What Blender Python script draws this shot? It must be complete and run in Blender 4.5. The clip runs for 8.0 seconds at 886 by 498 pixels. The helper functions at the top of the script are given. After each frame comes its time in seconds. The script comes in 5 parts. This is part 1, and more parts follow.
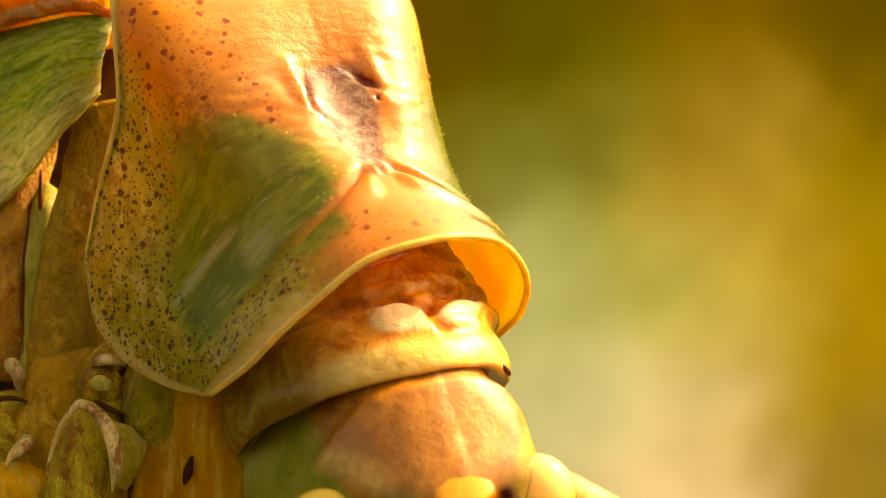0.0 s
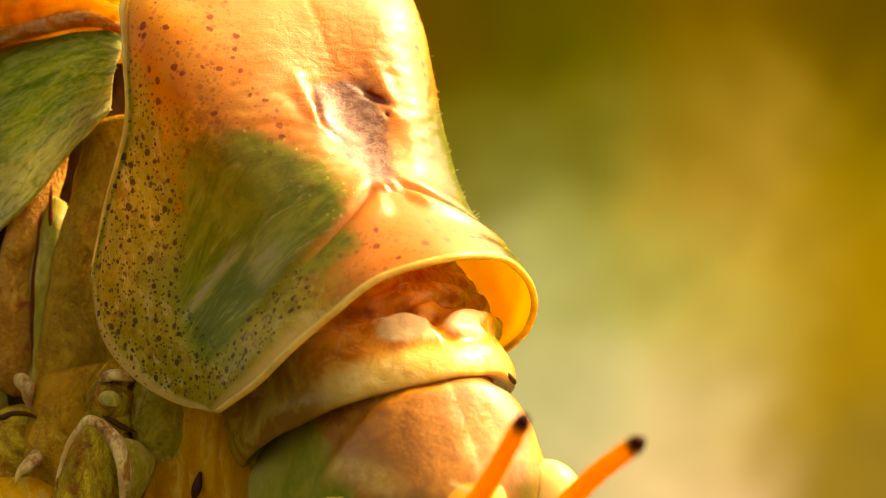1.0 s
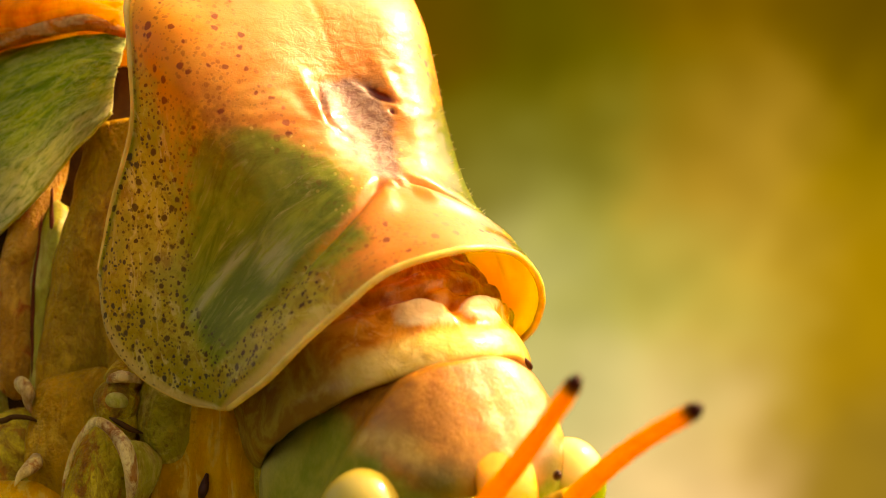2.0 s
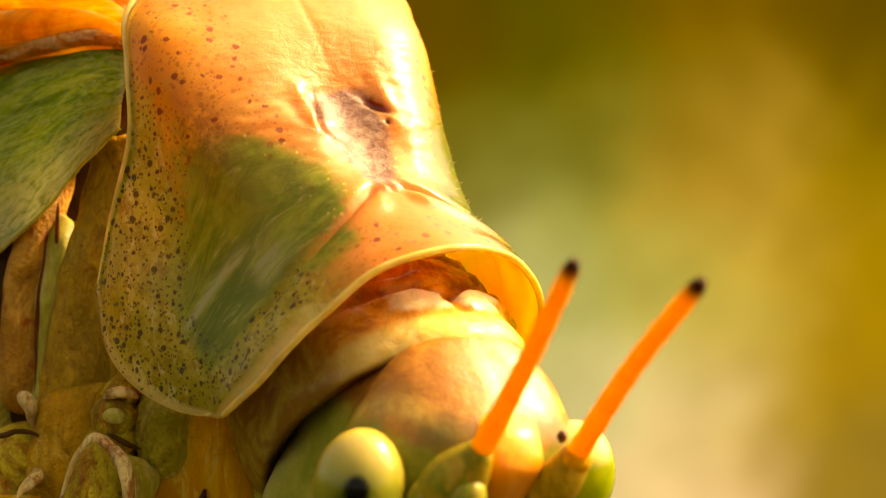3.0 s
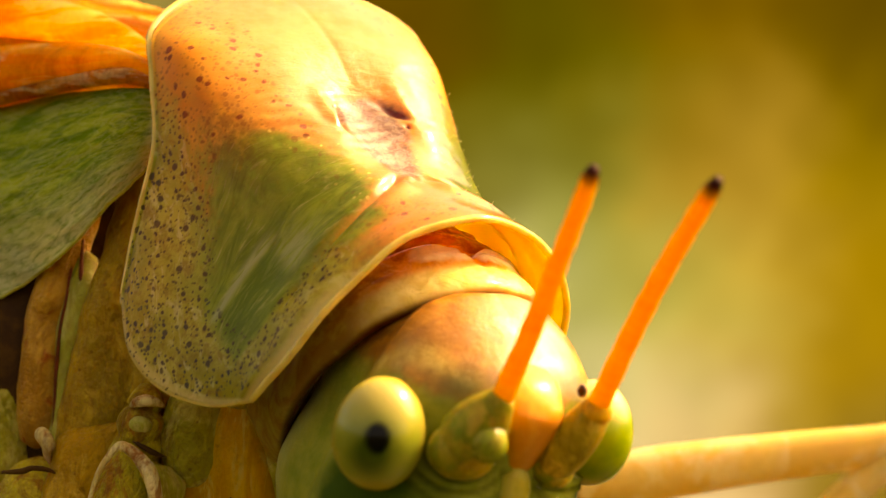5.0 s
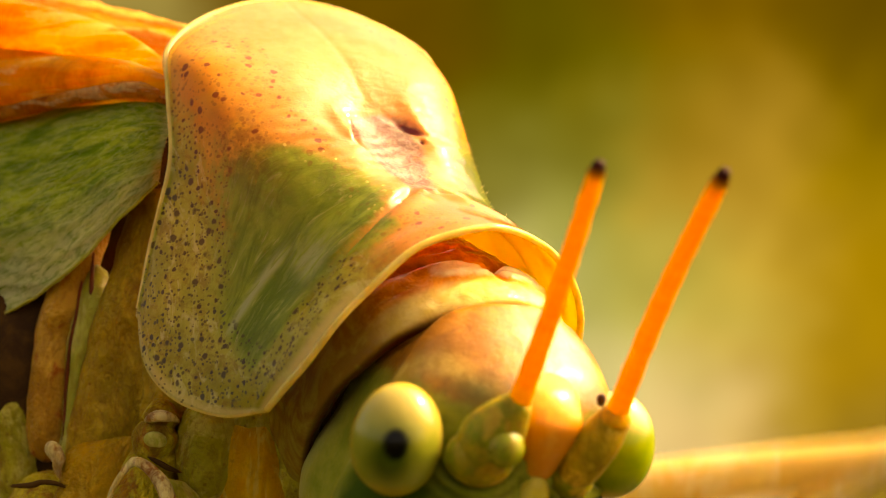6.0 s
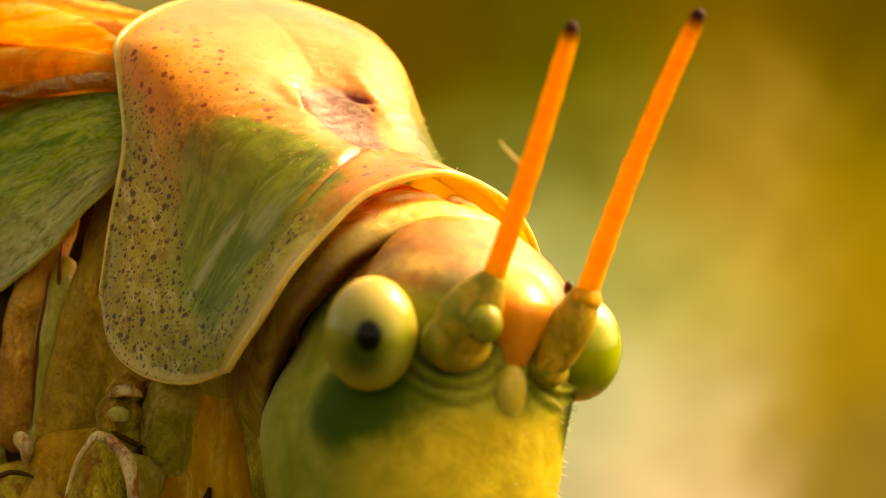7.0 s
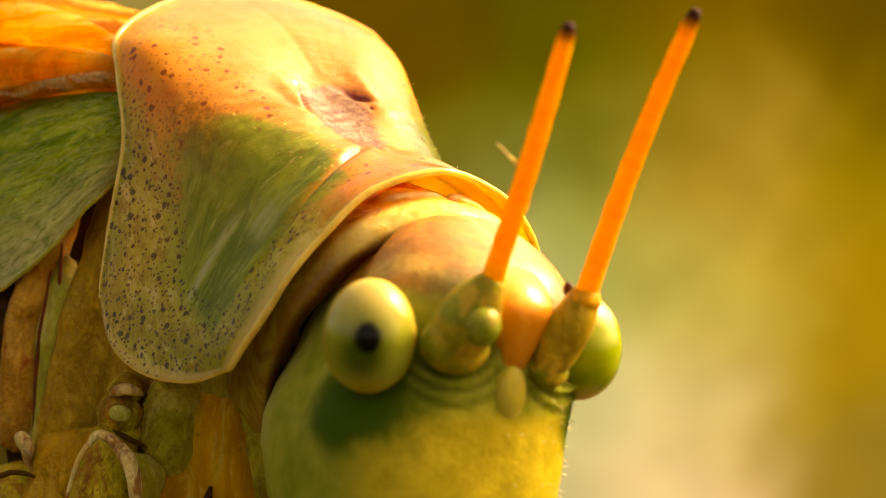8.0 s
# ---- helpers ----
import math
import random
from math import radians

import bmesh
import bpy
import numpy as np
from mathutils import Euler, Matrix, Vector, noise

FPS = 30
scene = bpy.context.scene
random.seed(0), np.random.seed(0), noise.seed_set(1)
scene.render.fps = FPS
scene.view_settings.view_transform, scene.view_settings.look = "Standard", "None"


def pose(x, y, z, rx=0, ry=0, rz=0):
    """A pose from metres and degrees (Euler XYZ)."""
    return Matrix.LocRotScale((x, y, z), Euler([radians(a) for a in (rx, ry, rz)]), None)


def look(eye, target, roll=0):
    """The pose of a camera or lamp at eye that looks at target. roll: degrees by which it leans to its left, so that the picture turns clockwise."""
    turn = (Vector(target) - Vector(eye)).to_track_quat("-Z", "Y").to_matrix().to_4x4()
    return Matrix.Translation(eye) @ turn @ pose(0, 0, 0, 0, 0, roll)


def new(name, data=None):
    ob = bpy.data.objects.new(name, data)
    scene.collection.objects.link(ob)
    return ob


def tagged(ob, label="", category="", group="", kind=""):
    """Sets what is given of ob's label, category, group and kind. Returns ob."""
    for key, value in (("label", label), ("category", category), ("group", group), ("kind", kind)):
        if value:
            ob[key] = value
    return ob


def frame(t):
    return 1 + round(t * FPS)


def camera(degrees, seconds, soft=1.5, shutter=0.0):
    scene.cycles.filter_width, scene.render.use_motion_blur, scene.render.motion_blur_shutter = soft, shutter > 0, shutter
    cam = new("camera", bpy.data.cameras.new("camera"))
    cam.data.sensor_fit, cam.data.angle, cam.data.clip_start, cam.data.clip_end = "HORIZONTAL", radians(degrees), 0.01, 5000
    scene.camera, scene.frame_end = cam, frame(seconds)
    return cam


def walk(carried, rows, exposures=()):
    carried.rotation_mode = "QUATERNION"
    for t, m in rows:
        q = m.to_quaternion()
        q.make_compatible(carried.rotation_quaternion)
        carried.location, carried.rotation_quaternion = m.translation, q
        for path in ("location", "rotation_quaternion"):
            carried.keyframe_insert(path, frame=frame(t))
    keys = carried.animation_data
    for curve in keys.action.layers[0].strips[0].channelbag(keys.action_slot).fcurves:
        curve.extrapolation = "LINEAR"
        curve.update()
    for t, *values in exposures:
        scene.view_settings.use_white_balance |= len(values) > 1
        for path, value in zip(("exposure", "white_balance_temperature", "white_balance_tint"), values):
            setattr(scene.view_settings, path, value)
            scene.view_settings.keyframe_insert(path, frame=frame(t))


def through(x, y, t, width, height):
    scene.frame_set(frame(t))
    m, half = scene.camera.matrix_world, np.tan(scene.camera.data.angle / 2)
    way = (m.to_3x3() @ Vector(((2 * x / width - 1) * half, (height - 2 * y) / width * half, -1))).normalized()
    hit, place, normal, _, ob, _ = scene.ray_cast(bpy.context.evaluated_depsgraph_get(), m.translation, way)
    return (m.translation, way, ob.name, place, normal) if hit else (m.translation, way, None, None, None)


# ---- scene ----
MM = 0.001          # lengths below are in millimetres
HEIGHT = 0.30       # of the animal over the ground, in metres
LENS = 30.0
DISTANCE = 26.12    # millimetres from the lens to the animal

# ---- camera: it stands still ----
cam = camera(LENS, 8.0, soft=0.8, shutter=0.95)
cam.data.dof.use_dof = True
cam.data.dof.focus_distance = 27.0 * MM
cam.data.dof.aperture_fstop = 130.0
STAND = pose(0, -DISTANCE * MM, HEIGHT, 90, 0, 0)
walk(cam, [(0.0, STAND), (8.0, STAND)], exposures=[(0.0, 1.63, 10100.0, 33.0), (8.0, 1.63, 10100.0, 33.0)])

# ---- light: warm sun from above on one side, sky above ----
SUN_WAY = Vector((0.66, 0.27, 0.70)).normalized()
world = bpy.data.worlds.new("sky")
scene.world = world
world.use_nodes = True
wn = world.node_tree
sky = wn.nodes.new("ShaderNodeTexSky")
sky.sky_type = "NISHITA"
sky.sun_disc = False
sky.air_density, sky.dust_density, sky.ozone_density = 0.55, 7.0, 0.2
sky.sun_elevation = math.asin(SUN_WAY.z)
sky.sun_rotation = math.atan2(SUN_WAY.x, SUN_WAY.y)
haze = wn.nodes.new("ShaderNodeVectorMath")    # warm late-summer haze
haze.operation = "MULTIPLY"
haze.inputs[1].default_value = (1.0, 0.945, 0.66)
wn.links.new(sky.outputs["Color"], haze.inputs[0])
wn.links.new(haze.outputs[0], wn.nodes["Background"].inputs["Color"])
wn.nodes["Background"].inputs["Strength"].default_value = 0.178
sun = new("sun", bpy.data.lights.new("sun", "SUN"))
sun.data.energy = 1.9
sun.data.angle = radians(0.6)
sun.data.color = (1.0, 0.915, 0.76)
sun.matrix_world = look(tuple(SUN_WAY * 2), (0, 0, 0))


# ---- material helpers ----
class Net:
    """A few shorthands to wire one node material."""

    def __init__(self, name):
        self.mat = bpy.data.materials.new(name)
        self.mat.use_nodes = True
        self.nodes, self.links = self.mat.node_tree.nodes, self.mat.node_tree.links
        self.shader = self.nodes["Principled BSDF"]
        self.out = self.nodes["Material Output"]
        tc = self.nodes.new("ShaderNodeTexCoord")
        sc = self.nodes.new("ShaderNodeVectorMath")
        sc.operation = "SCALE"
        sc.inputs["Scale"].default_value = 1000.0
        self.links.new(tc.outputs["Object"], sc.inputs[0])
        self.mm = sc.outputs[0]

    def put(self, socket, value):
        if isinstance(value, (int, float, tuple)):
            socket.default_value = value if not isinstance(value, tuple) else ((*value, 1.0) if len(value) == 3 and socket.type == "RGBA" else value)
        else:
            self.links.new(value, socket)

    def attr(self, name, vector=False):
        n = self.nodes.new("ShaderNodeAttribute")
        n.attribute_name = name
        return n.outputs["Vector" if vector else "Fac"]

    def math(self, op, a, b=0.0, clamp=False):
        n = self.nodes.new("ShaderNodeMath")
        n.operation, n.use_clamp = op, clamp
        self.put(n.inputs[0], a)
        self.put(n.inputs[1], b)
        return n.outputs[0]

    def noise(self, scale, detail=3.0, rough=0.55, at=None, warp=0.0):
        n = self.nodes.new("ShaderNodeTexNoise")
        self.put(n.inputs["Vector"], at or self.mm)
        n.inputs["Scale"].default_value, n.inputs["Detail"].default_value = scale, detail
        n.inputs["Roughness"].default_value, n.inputs["Distortion"].default_value = rough, warp
        return n.outputs["Fac"]

    def stretch(self, x, y, z, at=None):
        n = self.nodes.new("ShaderNodeVectorMath")
        n.operation = "MULTIPLY"
        self.put(n.inputs[0], at or self.mm)
        n.inputs[1].default_value = (x, y, z)
        return n.outputs[0]

    def step(self, value, low, high):
        n = self.nodes.new("ShaderNodeMapRange")
        n.interpolation_type = "SMOOTHSTEP"
        self.put(n.inputs["Value"], value)
        n.inputs["From Min"].default_value, n.inputs["From Max"].default_value = low, high
        return n.outputs["Result"]

    def mix(self, fac, a, b):
        n = self.nodes.new("ShaderNodeMix")
        n.data_type = "RGBA"
        self.put(n.inputs[0], fac)
        self.put(n.inputs[6], a)
        self.put(n.inputs[7], b)
        return n.outputs[2]

    def dots(self, scale, size, at, spread=0.95, soft=0.10):
        """Round spots of uneven size: 1 inside, 0 outside."""
        n = self.nodes.new("ShaderNodeTexVoronoi")
        n.inputs["Randomness"].default_value = spread
        self.put(n.inputs["Vector"], at)
        n.inputs["Scale"].default_value = scale
        sep = self.nodes.new("ShaderNodeSeparateColor")
        self.links.new(n.outputs["Color"], sep.inputs[0])
        rim = self.math("MULTIPLY", self.math("POWER", sep.outputs[0], 0.45), size)
        return self.step(self.math("SUBTRACT", rim, n.outputs["Distance"]), 0.0, soft)

    def bump(self, height, strength=0.3, distance=0.05):
        n = self.nodes.new("ShaderNodeBump")
        n.inputs["Strength"].default_value, n.inputs["Distance"].default_value = strength, distance * MM
        self.put(n.inputs["Height"], height)
        self.links.new(n.outputs[0], self.shader.inputs["Normal"])

    def finish(self, colour, rough=0.35, flesh=0.0, depth=0.3, coat=0.0, glow_through=0.0, shine=0.18):
        s = self.shader
        self.put(s.inputs["Base Color"], colour)
        self.put(s.inputs["Roughness"], rough)
        s.inputs["IOR"].default_value = 1.40
        s.inputs["Specular IOR Level"].default_value = shine
        if flesh:
            s.inputs["Subsurface Weight"].default_value = flesh
            s.inputs["Subsurface Radius"].default_value = (1.0, 0.55, 0.15)
            s.inputs["Subsurface Scale"].default_value = depth * MM
        if coat:
            s.inputs["Coat Weight"].default_value = coat
            s.inputs["Coat Roughness"].default_value = 0.10
            s.inputs["Coat IOR"].default_value = 1.3
        if glow_through:
            t = self.nodes.new("ShaderNodeBsdfTranslucent")
            self.put(t.inputs["Color"], colour)
            m = self.nodes.new("ShaderNodeMixShader")
            m.inputs[0].default_value = glow_through
            self.links.new(s.outputs[0], m.inputs[1])
            self.links.new(t.outputs[0], m.inputs[2])
            self.links.new(m.outputs[0], self.out.inputs["Surface"])
        return self.mat


# ---- materials ----
def shield_material():
    n = Net("pronotum_cuticle")
    at = n.attr("surf", True)
    cloud = n.noise(0.7, 4)
    fine = n.noise(5.0, 5, 0.65)
    grain = n.noise(22.0, 3)
    off = lambda value, amount: n.math("MULTIPLY", n.math("SUBTRACT", value, 0.5), amount)
    along = n.attr("flow", True)
    streaks = n.noise(2.0, 5, 0.65, n.stretch(1.5, 0.5, 1.0, along), 0.9)
    strands = n.noise(3.4, 4, 0.6, n.stretch(1.7, 0.35, 1.0, along), 1.2)
    # warm upper side: orange shoulder, cream disc
    yellow = n.mix(n.step(cloud, 0.35, 0.7), (0.82, 0.39, 0.040), (0.80, 0.29, 0.022))
    disc = n.mix(n.step(n.math("ADD", cloud, off(fine, 0.3)), 0.38, 0.66), (0.75, 0.345, 0.095), (0.75, 0.26, 0.042))
    col = n.mix(n.attr("top"), yellow, disc)
    col = n.mix(n.math("MULTIPLY", n.attr("amber"), n.step(n.math("ADD", cloud, off(fine, 0.5)), 0.15, 0.6)), col, (0.72, 0.245, 0.030))
    # speckled side: olive cream with brown network
    lobe = n.mix(n.step(n.math("ADD", cloud, off(fine, 0.6)), 0.32, 0.68), (0.32, 0.28, 0.016), (0.49, 0.45, 0.06))
    lobe = n.mix(n.math("MULTIPLY", n.step(n.noise(4.2, 5, 0.72, None, 0.8), 0.48, 0.64), 0.6), lobe, (0.22, 0.115, 0.014))
    lobe = n.mix(n.math("MULTIPLY", n.step(n.noise(2.3, 4, 0.65, n.stretch(1.0, 1.0, 1.0, at), 1.0), 0.52, 0.68), 0.65), lobe, (0.66, 0.62, 0.22))
    lobe = n.mix(n.math("MULTIPLY", n.step(n.noise(1.3, 4, 0.6, None, 0.6), 0.46, 0.64), 0.6), lobe, (0.27, 0.28, 0.022))
    col = n.mix(n.step(n.math("ADD", n.attr("lobe"), n.math("ADD", off(fine, 0.6), off(streaks, 0.4))), 0.12, 0.88), col, lobe)
    lobe = n.mix(n.math("MULTIPLY", n.attr("cream"), n.step(n.noise(3.0, 5, 0.7, at, 0.6), 0.38, 0.60)), lobe, (0.66, 0.60, 0.25))
    # green field with pale strands
    green = n.mix(n.step(streaks, 0.34, 0.64), (0.13, 0.195, 0.008), (0.27, 0.35, 0.028))
    green = n.mix(n.math("MULTIPLY", n.step(strands, 0.54, 0.76), 0.75), green, (0.46, 0.46, 0.12))
    green = n.mix(n.math("MULTIPLY", n.step(n.noise(1.5, 4, 0.6, at, 0.5), 0.50, 0.68), 0.45), green, (0.085, 0.135, 0.006))
    edge = n.math("ADD", n.attr("green"), n.math("ADD", off(streaks, 0.8), off(fine, 0.7)))
    field = n.step(edge, 0.10, 0.92)
    col = n.mix(field, col, green)
    col = n.mix(n.math("MULTIPLY", n.attr("umber"), n.step(fine, 0.30, 0.60)), col, (0.22, 0.095, 0.012))
    col = n.mix(n.math("MULTIPLY", n.attr("streak"), n.step(strands, 0.28, 0.56)), col, (0.39, 0.42, 0.18))
    col = n.mix(n.math("MULTIPLY", n.math("MULTIPLY", n.attr("tongue"), n.step(strands, 0.75, 0.45)), 0.85), col, (0.105, 0.175, 0.006))
    col = n.mix(n.math("MULTIPLY", n.attr("flank"), n.step(streaks, 0.25, 0.55)), col, (0.10, 0.145, 0.006))
    # brown-mauve scar between the pits
    torn = n.math("ADD", n.attr("mauve"), n.math("ADD", off(fine, 1.0), off(n.noise(1.9, 4, 0.6, at, 0.8), 0.7)))
    scar = n.mix(n.step(n.noise(6.0, 5, 0.7, at, 0.6), 0.40, 0.62), (0.14, 0.065, 0.048), (0.35, 0.24, 0.17))
    col = n.mix(n.math("MULTIPLY", n.step(torn, 0.10, 0.90), 0.9), col, scar)
    col = n.mix(n.attr("pale"), col, (0.78, 0.60, 0.20))
    col = n.mix(n.attr("inside"), col, n.mix(n.step(cloud, 0.3, 0.7), (0.94, 0.60, 0.07), (0.92, 0.47, 0.035)))
    col = n.mix(n.attr("band"), col, (0.93, 0.76, 0.24))
    # spots in three sizes, rusty above and dark on the side
    wig = n.nodes.new("ShaderNodeTexNoise")
    n.links.new(n.mm, wig.inputs["Vector"])
    wig.inputs["Scale"].default_value = 7.0
    near = n.nodes.new("ShaderNodeVectorMath")
    near.operation = "MULTIPLY_ADD"
    n.links.new(wig.outputs["Color"], near.inputs[0])
    near.inputs[1].default_value = (0.09, 0.09, 0.09)
    n.links.new(n.mm, near.inputs[2])
    near = near.outputs[0]
    big = n.dots(4.2, 0.35, near, soft=0.13)
    small = n.math("MAXIMUM", n.dots(6.6, 0.38, near, soft=0.14), n.math("MULTIPLY", n.math("MAXIMUM", n.dots(11.0, 0.40, near, soft=0.14), n.dots(8.3, 0.33, near, soft=0.12)), 0.8))
    keep = n.step(n.math("SUBTRACT", n.attr("spots"), n.math("MULTIPLY", n.noise(1.5, 3, 0.55, at), 0.30)), 0.02, 0.30)
    ink = n.mix(n.step(n.attr("lobe"), 0.3, 0.95), (0.21, 0.035, 0.008), n.mix(n.step(cloud, 0.4, 0.6), (0.035, 0.036, 0.036), (0.07, 0.032, 0.012)))
    col = n.mix(n.math("MULTIPLY", n.math("MULTIPLY", n.math("MAXIMUM", n.math("MULTIPLY", big, 0.95), n.math("MULTIPLY", small, n.math("ADD", 0.45, n.math("MULTIPLY", n.step(n.attr("lobe"), 0.1, 0.7), 0.55)))), keep), 0.90), col, ink)
    # yellow dots along the green edge: small highlights painted as colour
    painted_glint = n.math("MULTIPLY", n.dots(7.0, 0.36, n.mm), n.math("MULTIPLY", n.attr("fleck"), n.step(n.noise(2.5, 2, 0.5, at), 0.45, 0.6)))
    col = n.mix(painted_glint, col, (0.93, 0.72, 0.16))
    col = n.mix(n.step(n.math("ADD", n.attr("pit"), off(fine, 0.5)), 0.25, 0.7), col, (0.20, 0.022, 0.006))
    wrinkle = n.noise(3.2, 3, 0.5, n.stretch(1.8, 0.7, 1.0, at), 0.8)
    crinkle = n.math("MULTIPLY", n.noise(1.7, 4, 0.6, n.stretch(2.0, 0.8, 1.0, at), 1.2), n.math("MULTIPLY", n.attr("crink"), 4.0))
    pebble = n.math("MULTIPLY", n.noise(4.6, 3, 0.6, n.stretch(1.0, 0.8, 1.0, at), 0.8), n.math("MULTIPLY", n.math("ADD", n.attr("crink"), n.math("MULTIPLY", n.attr("mauve"), 0.7)), 4.2))
    rug = n.math("MULTIPLY", n.math("MULTIPLY", n.noise(6.0, 5, 0.7, n.stretch(1.4, 0.8, 1.0, at), 1.0), n.math("ADD", n.attr("mauve"), 0.12)), 4.5)
    n.bump(n.math("ADD", n.math("ADD", n.math("ADD", n.math("ADD", n.math("MULTIPLY", wrinkle, 0.3), pebble), crinkle), rug), n.math("MULTIPLY", grain, 0.22)), 0.26, 0.06)
    rough = n.math("ADD", 0.20, n.math("MULTIPLY", fine, 0.25))
    n.finish(col, rough, 0.50, 0.55, 0.26, 0.34)
    # glossier on the disc than on the sides
    n.put(n.shader.inputs["Coat Weight"], n.math("ADD", 0.22, n.math("MULTIPLY", n.attr("top"), 0.72)))
    n.shader.inputs["Coat Roughness"].default_value = 0.09
    n.shader.inputs["Coat IOR"].default_value = 1.5
    return n.mat


def rim_material():
    n = Net("pronotum_rim")
    col = n.mix(n.step(n.noise(2.0, 3), 0.35, 0.7), (0.72, 0.52, 0.13), (0.52, 0.38, 0.075))
    n.bump(n.noise(9.0, 3), 0.2, 0.03)
    return n.finish(col, 0.25, 0.5, 0.4, 0.8)


def mottled(name, a, b, c=None, scale=1.5, rough=0.4, flesh=0.2, coat=0.1, bump=0.35, through=0.0, warp=0.6, size=0.06, stain=0.0, along=None):
    """Cuticle with two or three colours in blotches, fine creases and dark stains."""
    n = Net(name)
    run = n.stretch(*along) if along else None
    col = n.mix(n.step(n.noise(scale, 5, 0.65, run, warp), 0.40, 0.60), a, b)
    if c:
        col = n.mix(n.step(n.noise(scale * 1.7, 5, 0.65, run or n.stretch(1.0, 1.3, 0.7), warp), 0.51, 0.62), col, c)
    col = n.mix(n.math("MULTIPLY", n.noise(scale * 9, 3), 0.35), col, tuple(x * 0.5 for x in a))
    fold = n.math("ABSOLUTE", n.math("SUBTRACT", n.noise(scale * 1.3, 4, 0.6, n.stretch(1.2, 1.0, 0.5), 0.4), 0.5))
    line = n.math("SUBTRACT", 1.0, n.step(fold, 0.0, 0.10))
    if stain:
        col = n.mix(n.math("MULTIPLY", n.step(n.noise(scale * 0.9, 5, 0.7, n.stretch(1.0, 1.0, 0.6), 0.8), 0.48, 0.64), stain), col, (0.15, 0.040, 0.005))
        col = n.mix(n.math("MULTIPLY", line, stain * 0.35), col, (0.10, 0.035, 0.006))
        col = n.mix(n.math("MULTIPLY", n.step(n.noise(scale * 3.0, 4, 0.7, None, 0.5), 0.62, 0.72), stain), col, (0.10, 0.020, 0.004))
    if stain:
        speck = n.math("MULTIPLY", n.dots(5.5, 0.26, n.mm, soft=0.12), n.step(n.noise(1.1, 3), 0.45, 0.62))
        col = n.mix(n.math("MULTIPLY", speck, 0.8 * stain), col, (0.12, 0.022, 0.005))
        vein = n.math("SUBTRACT", 1.0, n.step(n.math("ABSOLUTE", n.math("SUBTRACT", n.noise(2.2, 5, 0.7, n.stretch(1.3, 1.0, 0.55), 1.2), 0.5)), 0.0, 0.035))
        col = n.mix(n.math("MULTIPLY", vein, 0.45 * stain), col, (0.16, 0.045, 0.007))
        col = n.mix(n.math("MULTIPLY", n.step(n.noise(2.6, 5, 0.7, n.stretch(1.0, 1.0, 0.6), 0.9), 0.56, 0.70), 0.35 * stain), col, tuple(min(0.8, x * 1.7) for x in a))
        line = n.math("MAXIMUM", line, n.math("MULTIPLY", vein, 0.8))
    relief = n.math("ADD", n.noise(scale * 4, 4), n.math("MULTIPLY", n.noise(scale * 16, 3), 0.3))
    n.bump(n.math("SUBTRACT", relief, n.math("MULTIPLY", line, stain * 0.35)), bump, size)
    return n.finish(col, rough, flesh, 0.3, coat, through, 0.14 if stain > 0.5 else 0.18)


def neck_material():
    n = Net("neck_skin")
    blot = n.noise(1.1, 5, 0.65, None, 1.2)
    fine = n.noise(4.0, 4)
    deep = n.mix(n.step(blot, 0.38, 0.60), (0.46, 0.14, 0.014), (0.72, 0.30, 0.038))
    deep = n.mix(n.math("MULTIPLY", n.step(n.noise(1.8, 5, 0.65, None, 1.5), 0.50, 0.66), 0.75), deep, (0.70, 0.40, 0.14))
    lip = n.mix(n.step(fine, 0.3, 0.7), (0.74, 0.56, 0.19), (0.60, 0.41, 0.09))
    col = n.mix(n.attr("lip"), deep, lip)
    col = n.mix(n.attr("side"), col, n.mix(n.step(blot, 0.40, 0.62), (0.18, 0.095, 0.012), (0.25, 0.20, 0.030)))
    # hollow behind the pads: sunk, and its shade painted in dark red
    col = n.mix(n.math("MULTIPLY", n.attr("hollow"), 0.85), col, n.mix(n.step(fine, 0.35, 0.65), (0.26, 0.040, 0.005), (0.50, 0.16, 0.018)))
    col = n.mix(n.step(n.math("ADD", n.attr("boss"), n.math("MULTIPLY", n.math("SUBTRACT", n.noise(3.0, 5, 0.65, None, 1.0), 0.5), 1.2)), 0.20, 0.95), col, n.mix(n.step(fine, 0.35, 0.65), (0.78, 0.64, 0.36), (0.64, 0.49, 0.25)))
    # dark line below the lip: its overhang shadow put into the colour
    col = n.mix(n.attr("lip_shade"), col, (0.10, 0.018, 0.004))
    n.bump(n.math("ADD", n.noise(2.2, 4, 0.6, None, 1.2), n.math("MULTIPLY", fine, 0.4)), 0.40, 0.12)
    return n.finish(col, 0.25, 0.35, 0.35, 0.30)


